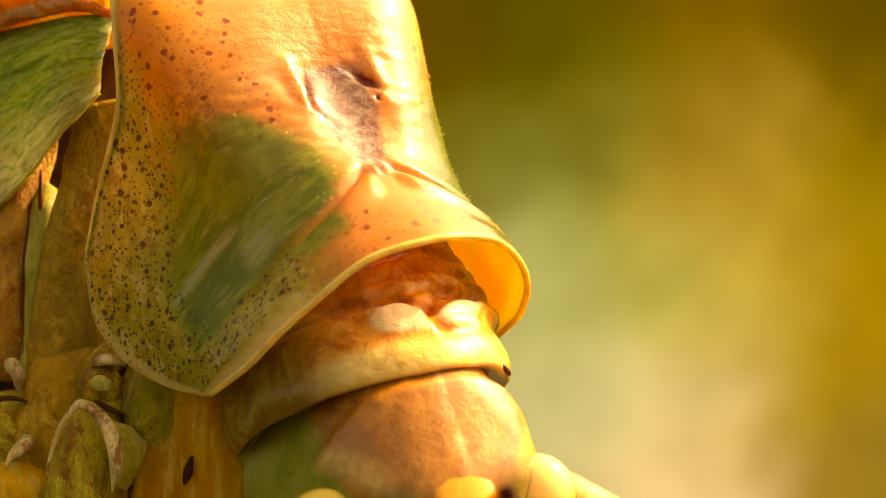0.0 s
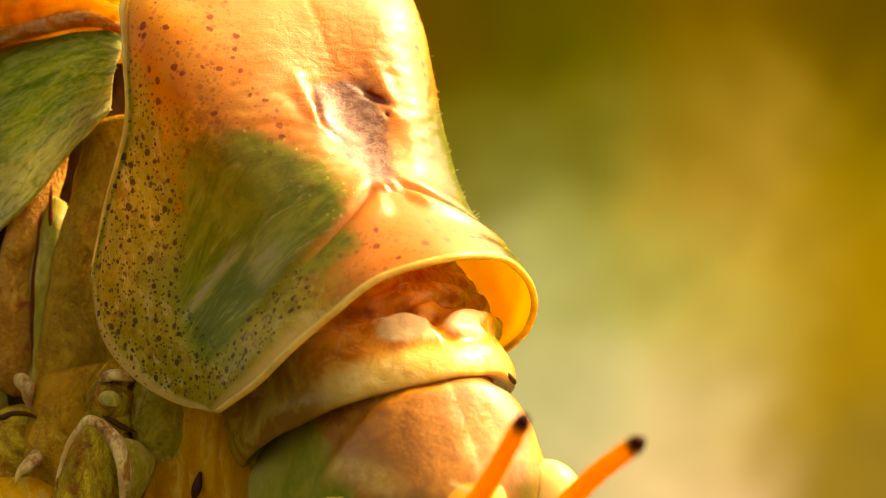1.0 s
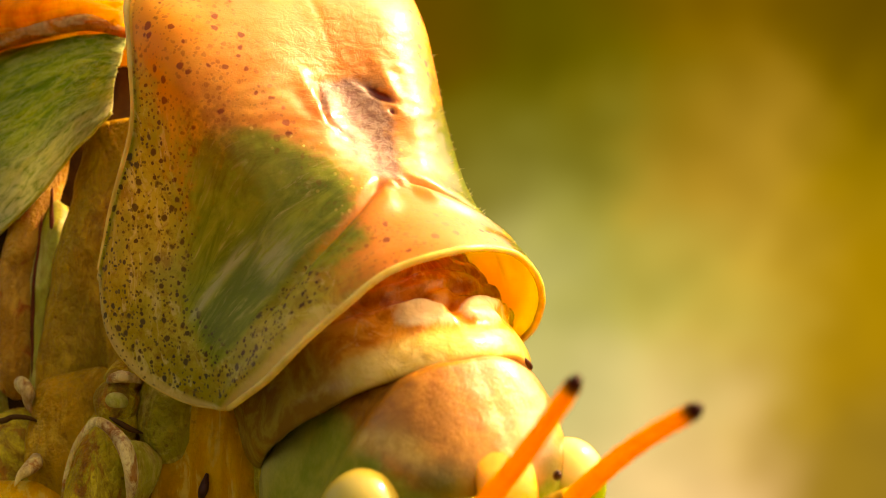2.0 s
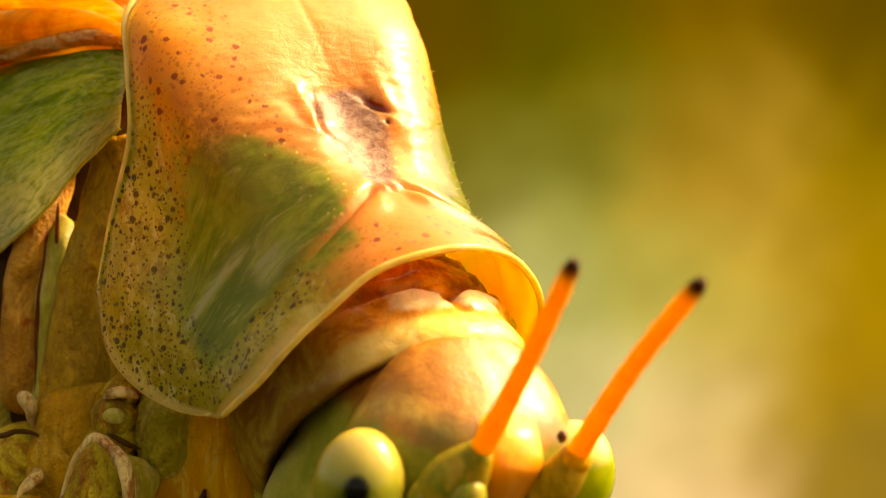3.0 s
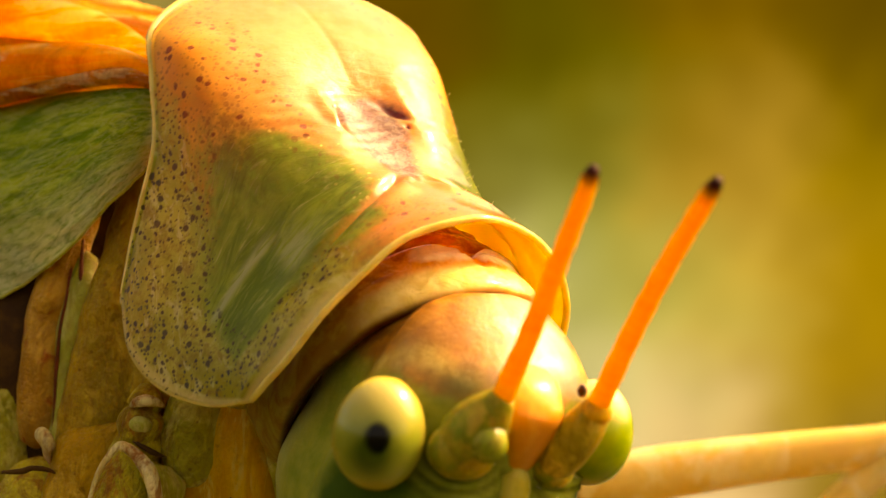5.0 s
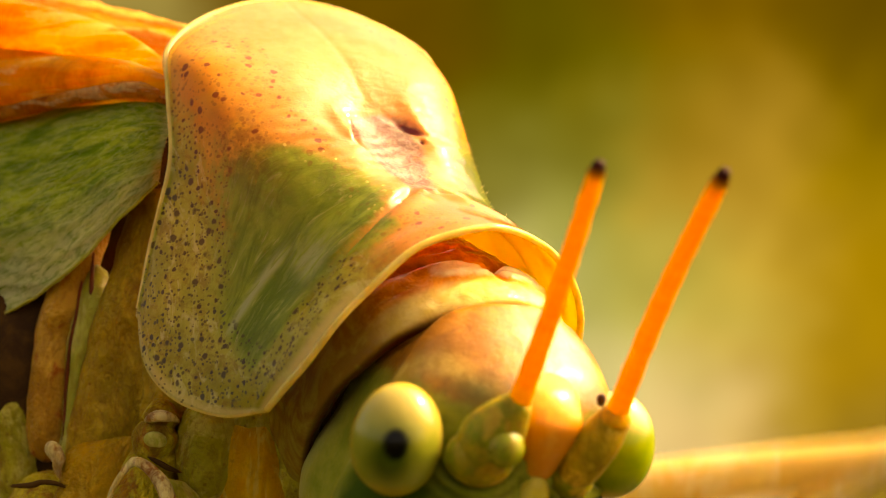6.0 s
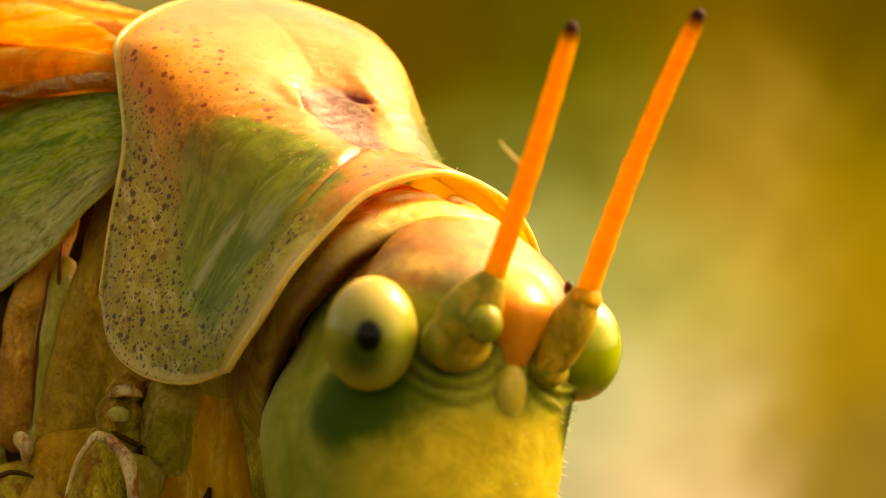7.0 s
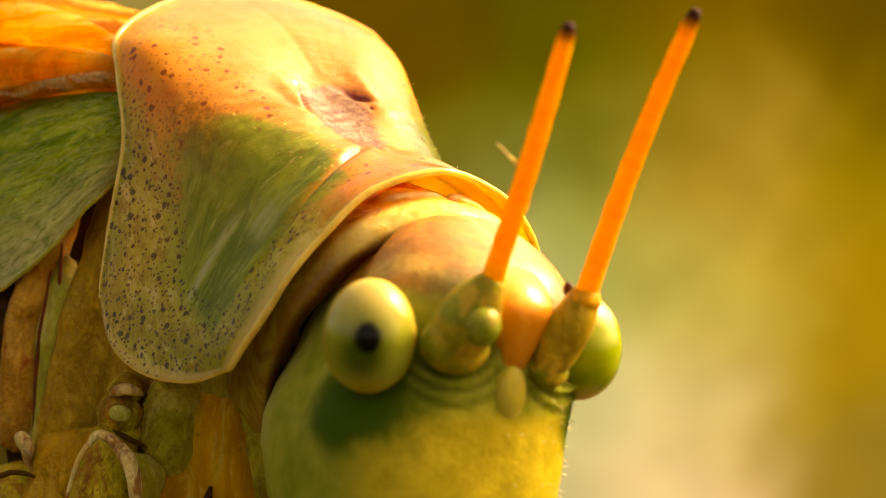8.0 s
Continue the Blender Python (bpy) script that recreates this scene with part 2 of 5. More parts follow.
def head_material():
    n = Net("head_cuticle")
    blot = n.noise(1.1, 4, 0.6, None, 0.7)
    fine = n.noise(5.5, 4, 0.6)
    off = lambda value, amount: n.math("MULTIPLY", n.math("SUBTRACT", value, 0.5), amount)
    crown = n.mix(n.step(n.math("ADD", blot, off(fine, 0.4)), 0.34, 0.66), (0.52, 0.22, 0.042), (0.33, 0.10, 0.013))
    crown = n.mix(n.math("MULTIPLY", n.step(n.noise(1.6, 5, 0.65, n.stretch(1.0, 0.5, 1.0), 0.9), 0.50, 0.70), 0.8), crown, (0.62, 0.30, 0.072))
    crown = n.mix(n.math("MULTIPLY", n.step(n.noise(3.0, 4, 0.65, n.stretch(1.0, 0.6, 1.0), 0.5), 0.56, 0.70), 0.35), crown, (0.36, 0.12, 0.016))
    # browner near half: the shield's shade on it is put into the colour
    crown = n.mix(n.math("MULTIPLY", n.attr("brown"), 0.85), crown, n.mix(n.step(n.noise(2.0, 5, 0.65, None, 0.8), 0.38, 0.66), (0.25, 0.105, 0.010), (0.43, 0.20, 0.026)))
    cheek = n.mix(n.step(n.math("ADD", blot, off(fine, 0.4)), 0.25, 0.75), (0.15, 0.195, 0.014), (0.29, 0.30, 0.042))
    cheek = n.mix(n.attr("edge"), cheek, (0.40, 0.40, 0.12))
    face = n.mix(n.step(n.math("ADD", blot, off(fine, 0.3)), 0.35, 0.65), (0.43, 0.36, 0.032), (0.31, 0.27, 0.022))
    crown = n.mix(n.math("MULTIPLY", n.math("MULTIPLY", n.attr("suture"), n.step(fine, 0.25, 0.55)), 0.85), crown, (0.76, 0.48, 0.22))
    col = n.mix(n.step(n.math("ADD", n.attr("crown"), off(n.noise(2.2, 5, 0.65, None, 0.8), 1.1)), 0.20, 0.80), cheek, crown)
    # orange-brown hind part, darkened with painted shade from the neck lip
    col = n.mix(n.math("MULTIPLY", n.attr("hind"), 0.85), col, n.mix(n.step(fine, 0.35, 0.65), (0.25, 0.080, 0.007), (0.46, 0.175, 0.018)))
    col = n.mix(n.step(n.math("ADD", n.attr("face"), off(fine, 0.25)), 0.05, 0.95), col, face)
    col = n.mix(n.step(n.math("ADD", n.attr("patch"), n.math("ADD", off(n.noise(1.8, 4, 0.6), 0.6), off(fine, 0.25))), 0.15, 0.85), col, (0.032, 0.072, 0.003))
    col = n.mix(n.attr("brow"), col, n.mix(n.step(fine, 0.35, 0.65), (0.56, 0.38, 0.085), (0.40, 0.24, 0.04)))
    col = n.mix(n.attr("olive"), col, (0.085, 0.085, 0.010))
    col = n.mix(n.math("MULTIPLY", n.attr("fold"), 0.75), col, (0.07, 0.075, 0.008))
    n.bump(n.math("ADD", n.noise(3.5, 5, 0.6, None, 0.5), n.math("MULTIPLY", n.noise(18.0, 3), 0.4)), 0.32, 0.07)
    n.finish(col, n.math("ADD", 0.26, n.math("MULTIPLY", fine, 0.2)), 0.10, 0.30)
    n.put(n.shader.inputs["Coat Weight"], n.math("MULTIPLY", n.attr("crown"), 0.20))
    n.shader.inputs["Coat Roughness"].default_value = 0.14
    n.put(n.shader.inputs["Specular IOR Level"], n.math("ADD", 0.03, n.math("MULTIPLY", n.attr("crown"), 0.36)))
    return n.mat


def eye_material():
    n = Net("compound_eye")
    col = n.mix(n.step(n.noise(1.4, 4, 0.6), 0.3, 0.7), (0.19, 0.235, 0.018), (0.29, 0.31, 0.038))
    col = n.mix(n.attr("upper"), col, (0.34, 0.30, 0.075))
    col = n.mix(n.attr("ring"), col, (0.48, 0.38, 0.05))
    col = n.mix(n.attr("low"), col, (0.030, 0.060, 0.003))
    col = n.mix(n.attr("pupil"), col, (0.002, 0.002, 0.001))
    n.bump(n.noise(40.0, 2), 0.06, 0.02)
    n.finish(col, 0.17, 0.15, 0.25, 0.6, 0.0, 0.28)
    n.put(n.shader.inputs["Specular IOR Level"], n.math("SUBTRACT", 0.28, n.math("MULTIPLY", n.attr("pupil"), 0.22)))
    return n.mat


def left_eye_material():
    n = Net("green_compound_eye")
    col = n.mix(n.step(n.noise(1.6, 3), 0.3, 0.7), (0.13, 0.21, 0.008), (0.24, 0.30, 0.016))
    col = n.mix(n.attr("ring"), col, (0.66, 0.44, 0.10))
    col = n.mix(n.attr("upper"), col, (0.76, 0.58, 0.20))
    n.bump(n.noise(40.0, 2), 0.08, 0.02)
    return n.finish(col, 0.18, 0.4, 0.3, 0.5)


def antenna_material():
    n = Net("antenna_cuticle")
    rings = n.noise(3.0, 2, 0.5, n.stretch(0.15, 0.15, 2.2))
    col = n.mix(n.step(rings, 0.36, 0.66), (0.98, 0.53, 0.016), (0.97, 0.44, 0.010))
    col = n.mix(n.math("MULTIPLY", n.step(n.noise(2.2, 4, 0.6, n.stretch(0.4, 0.4, 3.0)), 0.56, 0.70), 0.35), col, (0.80, 0.26, 0.004))
    col = n.mix(n.attr("base"), col, (0.90, 0.55, 0.06))
    col = n.mix(n.attr("tip"), col, (0.040, 0.008, 0.004))
    n.bump(n.noise(14.0, 3), 0.15, 0.03)
    return n.finish(col, 0.55, 0.0, 0.3, 0.0, 0.40, 0.15)


def wing_material(name, low, high, vein, through):
    n = Net(name)
    at = n.attr("surf", True)
    net = n.noise(1.6, 5, 0.65, n.stretch(0.6, 1.6, 1.0, at), 1.0)
    fine = n.noise(6.0, 4, 0.65, n.stretch(0.7, 1.4, 1.0, at), 0.6)
    thread = n.math("ABSOLUTE", n.math("SUBTRACT", n.noise(1.5, 4, 0.6, n.stretch(0.5, 2.2, 1.0, at), 1.4), 0.5))
    thread = n.math("SUBTRACT", 1.0, n.step(thread, 0.0, 0.045))
    mesh = n.nodes.new("ShaderNodeTexVoronoi")
    mesh.feature = "DISTANCE_TO_EDGE"
    n.links.new(n.stretch(1.0, 2.2, 1.0, at), mesh.inputs["Vector"])
    mesh.inputs["Scale"].default_value = 2.0
    cells = n.math("SUBTRACT", 1.0, n.step(mesh.outputs["Distance"], 0.0, 0.09))
    lines = n.math("MAXIMUM", n.math("MULTIPLY", thread, 0.30), n.math("MULTIPLY", cells, 0.16))
    col = n.mix(n.step(n.math("ADD", net, n.math("MULTIPLY", n.math("SUBTRACT", fine, 0.5), 0.4)), 0.34, 0.66), low, high)
    col = n.mix(n.math("MULTIPLY", n.math("MULTIPLY", lines, n.step(n.noise(1.2, 3), 0.25, 0.55)), 0.85), col, vein)
    col = n.mix(n.math("MULTIPLY", n.attr("margin"), n.step(fine, 0.25, 0.6)), col, vein)
    n.bump(n.math("ADD", n.math("ADD", net, n.math("MULTIPLY", lines, 0.35)), n.math("MULTIPLY", fine, 0.5)), 0.6, 0.09)
    return n.finish(col, 0.5, 0.15, 0.3, 0.0, through, 0.07)


def backdrop_material():
    """Glowing sheet for the far meadow, so far out of focus that only soft clouds of colour are left."""
    n = Net("far_meadow_glow")
    tc = n.nodes.new("ShaderNodeTexCoord")
    drift = n.nodes.new("ShaderNodeTexNoise")
    n.links.new(tc.outputs["Object"], drift.inputs["Vector"])
    drift.inputs["Scale"].default_value, drift.inputs["Detail"].default_value = 32.0, 2.0
    shift = n.nodes.new("ShaderNodeVectorMath")
    shift.operation = "MULTIPLY_ADD"
    n.links.new(drift.outputs["Color"], shift.inputs[0])
    shift.inputs[1].default_value, shift.inputs[2].default_value = (0.044, 0.0, 0.044), (-0.022, 0.0, -0.022)
    at = n.nodes.new("ShaderNodeVectorMath")
    n.links.new(tc.outputs["Object"], at.inputs[0])
    n.links.new(shift.outputs[0], at.inputs[1])
    total, weight = None, None
    for x, z, colour in CLOUDS:
        far = n.nodes.new("ShaderNodeVectorMath")
        far.operation = "DISTANCE"
        n.links.new(at.outputs[0], far.inputs[0])
        far.inputs[1].default_value = (x, 0.0, z)
        d = n.math("DIVIDE", far.outputs["Value"], 0.0215)
        w = n.math("ADD", n.math("POWER", 2.718, n.math("MULTIPLY", n.math("MULTIPLY", d, d), -1.0)), n.math("DIVIDE", 0.0006, n.math("ADD", n.math("MULTIPLY", d, d), 1.0)))
        tint = n.nodes.new("ShaderNodeVectorMath")
        tint.operation = "SCALE"
        tint.inputs[0].default_value = colour
        n.links.new(w, tint.inputs["Scale"])
        if total is None:
            total, weight = tint.outputs[0], w
        else:
            add = n.nodes.new("ShaderNodeVectorMath")
            n.links.new(total, add.inputs[0])
            n.links.new(tint.outputs[0], add.inputs[1])
            total, weight = add.outputs[0], n.math("ADD", weight, w)
    even = n.nodes.new("ShaderNodeVectorMath")
    even.operation = "SCALE"
    n.links.new(total, even.inputs[0])
    n.links.new(n.math("DIVIDE", 1.0, weight), even.inputs["Scale"])
    patchy = n.nodes.new("ShaderNodeTexNoise")
    n.links.new(tc.outputs["Object"], patchy.inputs["Vector"])
    patchy.inputs["Scale"].default_value, patchy.inputs["Detail"].default_value = 70.0, 2.5
    uneven = n.nodes.new("ShaderNodeVectorMath")
    uneven.operation = "SCALE"
    n.links.new(even.outputs[0], uneven.inputs[0])
    n.links.new(n.math("ADD", 0.80, n.math("MULTIPLY", patchy.outputs["Fac"], 0.40)), uneven.inputs["Scale"])
    even = uneven
    # the sheet glows by itself; the meadow's daylight is in its colours
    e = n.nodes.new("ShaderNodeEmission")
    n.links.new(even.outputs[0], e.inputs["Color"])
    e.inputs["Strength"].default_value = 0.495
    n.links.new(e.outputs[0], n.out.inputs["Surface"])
    return n.mat


# soft colour clouds of the far meadow, daylight included: place across and up in metres, colour
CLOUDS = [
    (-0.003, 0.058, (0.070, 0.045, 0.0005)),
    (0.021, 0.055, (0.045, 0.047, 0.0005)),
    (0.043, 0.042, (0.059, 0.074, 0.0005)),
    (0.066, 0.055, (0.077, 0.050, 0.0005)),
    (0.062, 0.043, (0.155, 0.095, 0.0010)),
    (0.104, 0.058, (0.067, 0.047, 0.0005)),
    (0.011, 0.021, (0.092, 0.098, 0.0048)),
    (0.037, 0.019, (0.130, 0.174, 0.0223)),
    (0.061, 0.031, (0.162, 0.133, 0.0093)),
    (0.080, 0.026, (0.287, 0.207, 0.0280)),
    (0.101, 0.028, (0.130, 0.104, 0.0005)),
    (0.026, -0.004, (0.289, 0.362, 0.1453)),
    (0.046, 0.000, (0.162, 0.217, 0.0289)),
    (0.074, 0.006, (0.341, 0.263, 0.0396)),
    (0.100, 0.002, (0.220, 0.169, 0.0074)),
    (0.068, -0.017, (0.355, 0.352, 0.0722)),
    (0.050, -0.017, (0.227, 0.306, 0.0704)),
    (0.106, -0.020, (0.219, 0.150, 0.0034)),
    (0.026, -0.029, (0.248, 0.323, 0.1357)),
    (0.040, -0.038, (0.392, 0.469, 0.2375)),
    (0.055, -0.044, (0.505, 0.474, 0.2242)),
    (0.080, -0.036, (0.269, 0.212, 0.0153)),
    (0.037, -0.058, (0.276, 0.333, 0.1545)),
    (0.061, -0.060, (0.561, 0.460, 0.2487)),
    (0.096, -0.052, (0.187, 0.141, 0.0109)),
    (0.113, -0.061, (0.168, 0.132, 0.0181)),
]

SHIELD = shield_material()
RIM = rim_material()
HEADSKIN = head_material()
EYE = eye_material()
EYE_GREEN = left_eye_material()
ANTENNA = antenna_material()
NECK = neck_material()
WING_GREEN = wing_material("green_forewing", (0.14, 0.26, 0.009), (0.40, 0.50, 0.042), (0.78, 0.78, 0.42), 0.45)
WING_ORANGE = wing_material("orange_forewing", (0.90, 0.24, 0.006), (0.95, 0.50, 0.04), (0.98, 0.76, 0.24), 0.5)
WING_FOLD = mottled("orange_wing_fold", (0.97, 0.62, 0.06), (0.92, 0.36, 0.012), (0.97, 0.80, 0.28), 0.9, 0.3, 0.4, 0.1, 0.6, 0.75, 0.5, 0.10, stain=0.25, along=(0.3, 0.8, 2.2))
WING_STRIP = mottled("rusty_wing_strip", (0.84, 0.42, 0.06), (0.62, 0.16, 0.012), (0.86, 0.66, 0.28), 1.3, 0.35, 0.3, 0.1, 0.5, 0.5, 0.8, 0.10, stain=0.6, along=(0.35, 0.8, 1.6))
SIDE_BROWN = mottled("brown_side_plate", (0.50, 0.30, 0.020), (0.35, 0.235, 0.014), (0.56, 0.38, 0.035), 0.7, 0.4, 0.2, 0.0, 0.75, size=0.14, stain=0.7)
SIDE_RUST = mottled("rust_side_plate", (0.62, 0.34, 0.045), (0.48, 0.23, 0.018), (0.40, 0.070, 0.008), 0.9, 0.4, 0.2, 0.0, 0.75, size=0.14, stain=0.45)
SIDE_GREEN = mottled("olive_side_plate", (0.46, 0.41, 0.035), (0.31, 0.29, 0.018), (0.58, 0.52, 0.10), 0.9, 0.4, 0.2, 0.0, 0.75, size=0.14, stain=0.6)
COXA = mottled("coxa_cuticle", (0.66, 0.53, 0.040), (0.46, 0.40, 0.022), (0.44, 0.19, 0.016), 1.5, 0.4, 0.2, 0.0, 0.75, size=0.14, stain=0.7)
SIDE_PALE = mottled("pale_green_plate", (0.48, 0.48, 0.080), (0.36, 0.37, 0.038), (0.60, 0.55, 0.14), 1.0, 0.35, 0.3, 0.0, 0.35, through=0.12, size=0.10, stain=0.35)
AMBER_DULL = mottled("dull_amber_skin", (0.64, 0.35, 0.018), (0.42, 0.24, 0.012), (0.72, 0.46, 0.045), 1.0, 0.35, 0.4, 0.0, 0.75, through=0.2, size=0.14, stain=0.55)
PALE = mottled("pale_ridge", (0.76, 0.66, 0.30), (0.60, 0.47, 0.15), (0.36, 0.14, 0.02), 2.2, 0.35, 0.35, 0.0, 0.4, size=0.10, stain=0.6)
# near-black, so that the colour itself carries the shade of the gaps
HOLLOW = mottled("gap_shade_membrane", (0.075, 0.034, 0.005), (0.035, 0.014, 0.003), None, 1.4, 0.8, 0.0, 0.0)
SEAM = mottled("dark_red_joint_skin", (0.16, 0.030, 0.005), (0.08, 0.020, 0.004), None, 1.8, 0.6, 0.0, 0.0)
# amber raised in colour to stand for light from behind
AMBER = mottled("amber_joint_skin", (0.90, 0.55, 0.026), (0.74, 0.36, 0.012), (0.88, 0.64, 0.10), 1.0, 0.3, 0.5, 0.0, 0.5, through=0.35, size=0.12, stain=0.25, along=(2.2, 1.0, 0.5))
LEG = mottled("leg_cuticle", (0.86, 0.68, 0.24), (0.82, 0.58, 0.15), (0.88, 0.74, 0.36), 0.6, 0.4, 0.4, through=0.3)
SCAPE = mottled("scape_cuticle", (0.47, 0.37, 0.036), (0.17, 0.25, 0.013), (0.58, 0.41, 0.045), 1.6, 0.35, 0.4, 0.0, 0.25, through=0.10, stain=0.4)
SCAPE_FAR = mottled("brown_scape_cuticle", (0.52, 0.38, 0.035), (0.26, 0.20, 0.014), (0.78, 0.52, 0.07), 1.7, 0.35, 0.4, 0.0, 0.25, through=0.10, stain=0.5)
PEDICEL = mottled("orange_ring_cuticle", (0.80, 0.44, 0.03), (0.60, 0.32, 0.025), (0.30, 0.20, 0.016), 2.2, 0.3, 0.4, 0.0, 0.25, through=0.15, stain=0.3)
KNOB = mottled("green_knob_cuticle", (0.20, 0.27, 0.018), (0.36, 0.34, 0.04), (0.14, 0.15, 0.012), 2.4, 0.22, 0.4, 0.2, 0.3, stain=0.3)
ORANGE = mottled("fastigium_cuticle", (0.78, 0.37, 0.05), (0.70, 0.27, 0.028), None, 1.5, 0.2, 0.5, 0.4, 0.2)
PLATE = mottled("frons_cuticle", (0.52, 0.45, 0.065), (0.42, 0.37, 0.045), None, 1.5, 0.3, 0.4, 0.2)
DARK = mottled("dark_horn", (0.055, 0.018, 0.009), (0.030, 0.010, 0.006), None, 3.0)
HAIR = mottled("fine_hair", (0.75, 0.66, 0.36), (0.65, 0.55, 0.25), None, 3.0)
GRASS = mottled("meadow_grass", (0.055, 0.060, 0.010), (0.11, 0.085, 0.020), (0.045, 0.055, 0.008), 0.02, 0.6, 0.0, 0.0, 0.1, 0.25)
GROUND = mottled("dry_meadow", (0.085, 0.065, 0.018), (0.055, 0.05, 0.012), None, 0.02)


# ---- geometry helpers ----
def sheet(points, close_u=False):
    """Vertices and quads of a grid of points, shape (rows, columns, 3)."""
    a, b = points.shape[:2]
    faces = [(i * b + j, i * b + (j + 1) % b, (i + 1) * b + (j + 1) % b, (i + 1) * b + j)
             for i in range(a - 1) for j in range(b if close_u else b - 1)]
    return points.reshape(-1, 3), faces


def normals(points):
    du, dv = np.gradient(points, axis=0), np.gradient(points, axis=1)
    n = np.cross(du, dv)
    return n / np.maximum(np.linalg.norm(n, axis=2, keepdims=True), 1e-12)


def shell(points, thick):
    """A curved sheet with thickness: outer grid, inner grid and the closing band."""
    a, b = points.shape[:2]
    inner = points - normals(points) * thick
    v0, f0 = sheet(points)
    v1, f1 = sheet(inner)
    k = a * b
    ring = [j for j in range(b)] + [i * b + b - 1 for i in range(1, a)] + [(a - 1) * b + j for j in range(b - 2, -1, -1)] + [i * b for i in range(a - 2, 0, -1)]
    band = [(ring[i], ring[i - 1], ring[i - 1] + k, ring[i] + k) for i in range(len(ring))]
    return np.vstack([v0, v1]), f0 + [tuple(k + i for i in reversed(f)) for f in f1] + band


def part(name, geometry, material, parent, label="", attrs=None, smooth=True):
    """One mesh object under a thing or a part; geometry in millimetres."""
    verts, faces = geometry
    me = bpy.data.meshes.new(name)
    me.from_pydata((np.asarray(verts, float) * MM).tolist(), [], faces)
    for key, values in (attrs or {}).items():
        values = np.asarray(values, float)
        if values.ndim == 2:
            me.attributes.new(key, "FLOAT_VECTOR", "POINT").data.foreach_set("vector", values.astype(np.float32).ravel())
        else:
            me.attributes.new(key, "FLOAT", "POINT").data.foreach_set("value", values.astype(np.float32).ravel())
    bm = bmesh.new()
    bm.from_mesh(me)
    bmesh.ops.recalc_face_normals(bm, faces=bm.faces)
    bm.to_mesh(me)
    bm.free()
    if smooth:
        me.polygons.foreach_set("use_smooth", [True] * len(me.polygons))
    me.materials.append(material)
    ob = new(name, me)
    ob.parent = parent
    if label:
        tagged(ob, label)
    return ob


def spline(points, count):
    """Catmull-Rom through the points, along the first axis."""
    p = np.asarray(points, float)
    p = np.concatenate([2 * p[:1] - p[1:2], p, 2 * p[-1:] - p[-2:-1]])
    n = len(p) - 3
    t = np.linspace(0, n, count)
    i = np.minimum(t.astype(int), n - 1)
    f = (t - i).reshape((-1,) + (1,) * (p.ndim - 1))
    a, b, c, d = p[i], p[i + 1], p[i + 2], p[i + 3]
    return 0.5 * (2 * b + (c - a) * f + (2 * a - 5 * b + 4 * c - d) * f ** 2 + (3 * b - a - 3 * c + d) * f ** 3)


def fuzz(points, scale, seed=0.0):
    """Smooth noise at each point, about -1 to 1."""
    flat = points.reshape(-1, 3)
    return np.array([noise.noise(Vector(p) * scale + Vector((seed, seed, seed))) for p in flat]).reshape(points.shape[:-1])


def tube(path, radii, sides=14, caps=True, flat=1.0):
    """A round rod along a path with a radius at each point; flat squeezes it across."""
    path = np.asarray(path, float)
    radii = np.broadcast_to(np.asarray(radii, float), (len(path),))
    tang = np.gradient(path, axis=0)
    tang /= np.linalg.norm(tang, axis=1, keepdims=True)
    side = np.cross(tang[0], (0.0, 0.0, 1.0))
    if np.linalg.norm(side) < 0.1:
        side = np.cross(tang[0], (1.0, 0.0, 0.0))
    rows = []
    for p, t, r in zip(path, tang, radii):
        side = side - t * (side @ t)
        side /= np.linalg.norm(side)
        up = np.cross(side, t)
        ang = np.linspace(0, 2 * np.pi, sides, endpoint=False)[:, None]
        rows.append(p + r * (np.cos(ang) * side * flat + np.sin(ang) * up))
    grid = np.array(rows)
    v, f = sheet(grid, True)
    if caps:
        k = len(v)
        v = np.vstack([v, path[0], path[-1]])
        last = (len(path) - 1) * sides
        f += [((j + 1) % sides, j, k) for j in range(sides)] + [(last + j, last + (j + 1) % sides, k + 1) for j in range(sides)]
    return v, f


def limb(path, radii, count=28, sides=16, flat=1.0):
    """A tube along a smooth curve through the points, with rounded ends."""
    p, r = spline(path, count), spline(np.asarray(radii, float)[:, None], count)[:, 0]
    return tube(p, r, sides, True, flat)


def lump(centre, radii, turn=(0, 0, 0), rough=0.06, scale=1.2, seed=0.0, power=2.0, rows=36, columns=48):
    """A sculpted ellipsoid with uneven surface."""
    lat, lon = np.linspace(-np.pi / 2, np.pi / 2, rows), np.linspace(0, 2 * np.pi, columns, endpoint=False)
    e = 2.0 / power

    def sg(v):
        return np.sign(v) * np.abs(v) ** e

    d = np.stack([sg(np.cos(lat))[:, None] * sg(np.cos(lon))[None], sg(np.cos(lat))[:, None] * sg(np.sin(lon))[None], np.repeat(sg(np.sin(lat))[:, None], columns, 1)], -1)
    p = d * np.asarray(radii, float)
    p *= (1 + rough * fuzz(p, scale, seed))[..., None]
    m = np.array(pose(0, 0, 0, *turn).to_3x3())
    return sheet(p @ m.T + np.asarray(centre, float), True)


def merge(*pieces):
    """Several shells of one part in one mesh."""
    verts, faces, k = [], [], 0
    for v, f in pieces:
        verts.append(v)
        faces += [tuple(i + k for i in g) for g in f]
        k += len(v)
    return np.vstack(verts), faces


def smooth01(x, low, high):
    t = np.clip((x - low) / (high - low), 0, 1)
    return t * t * (3 - 2 * t)


def bell(x, width):
    return np.exp(-(x / width) ** 2)


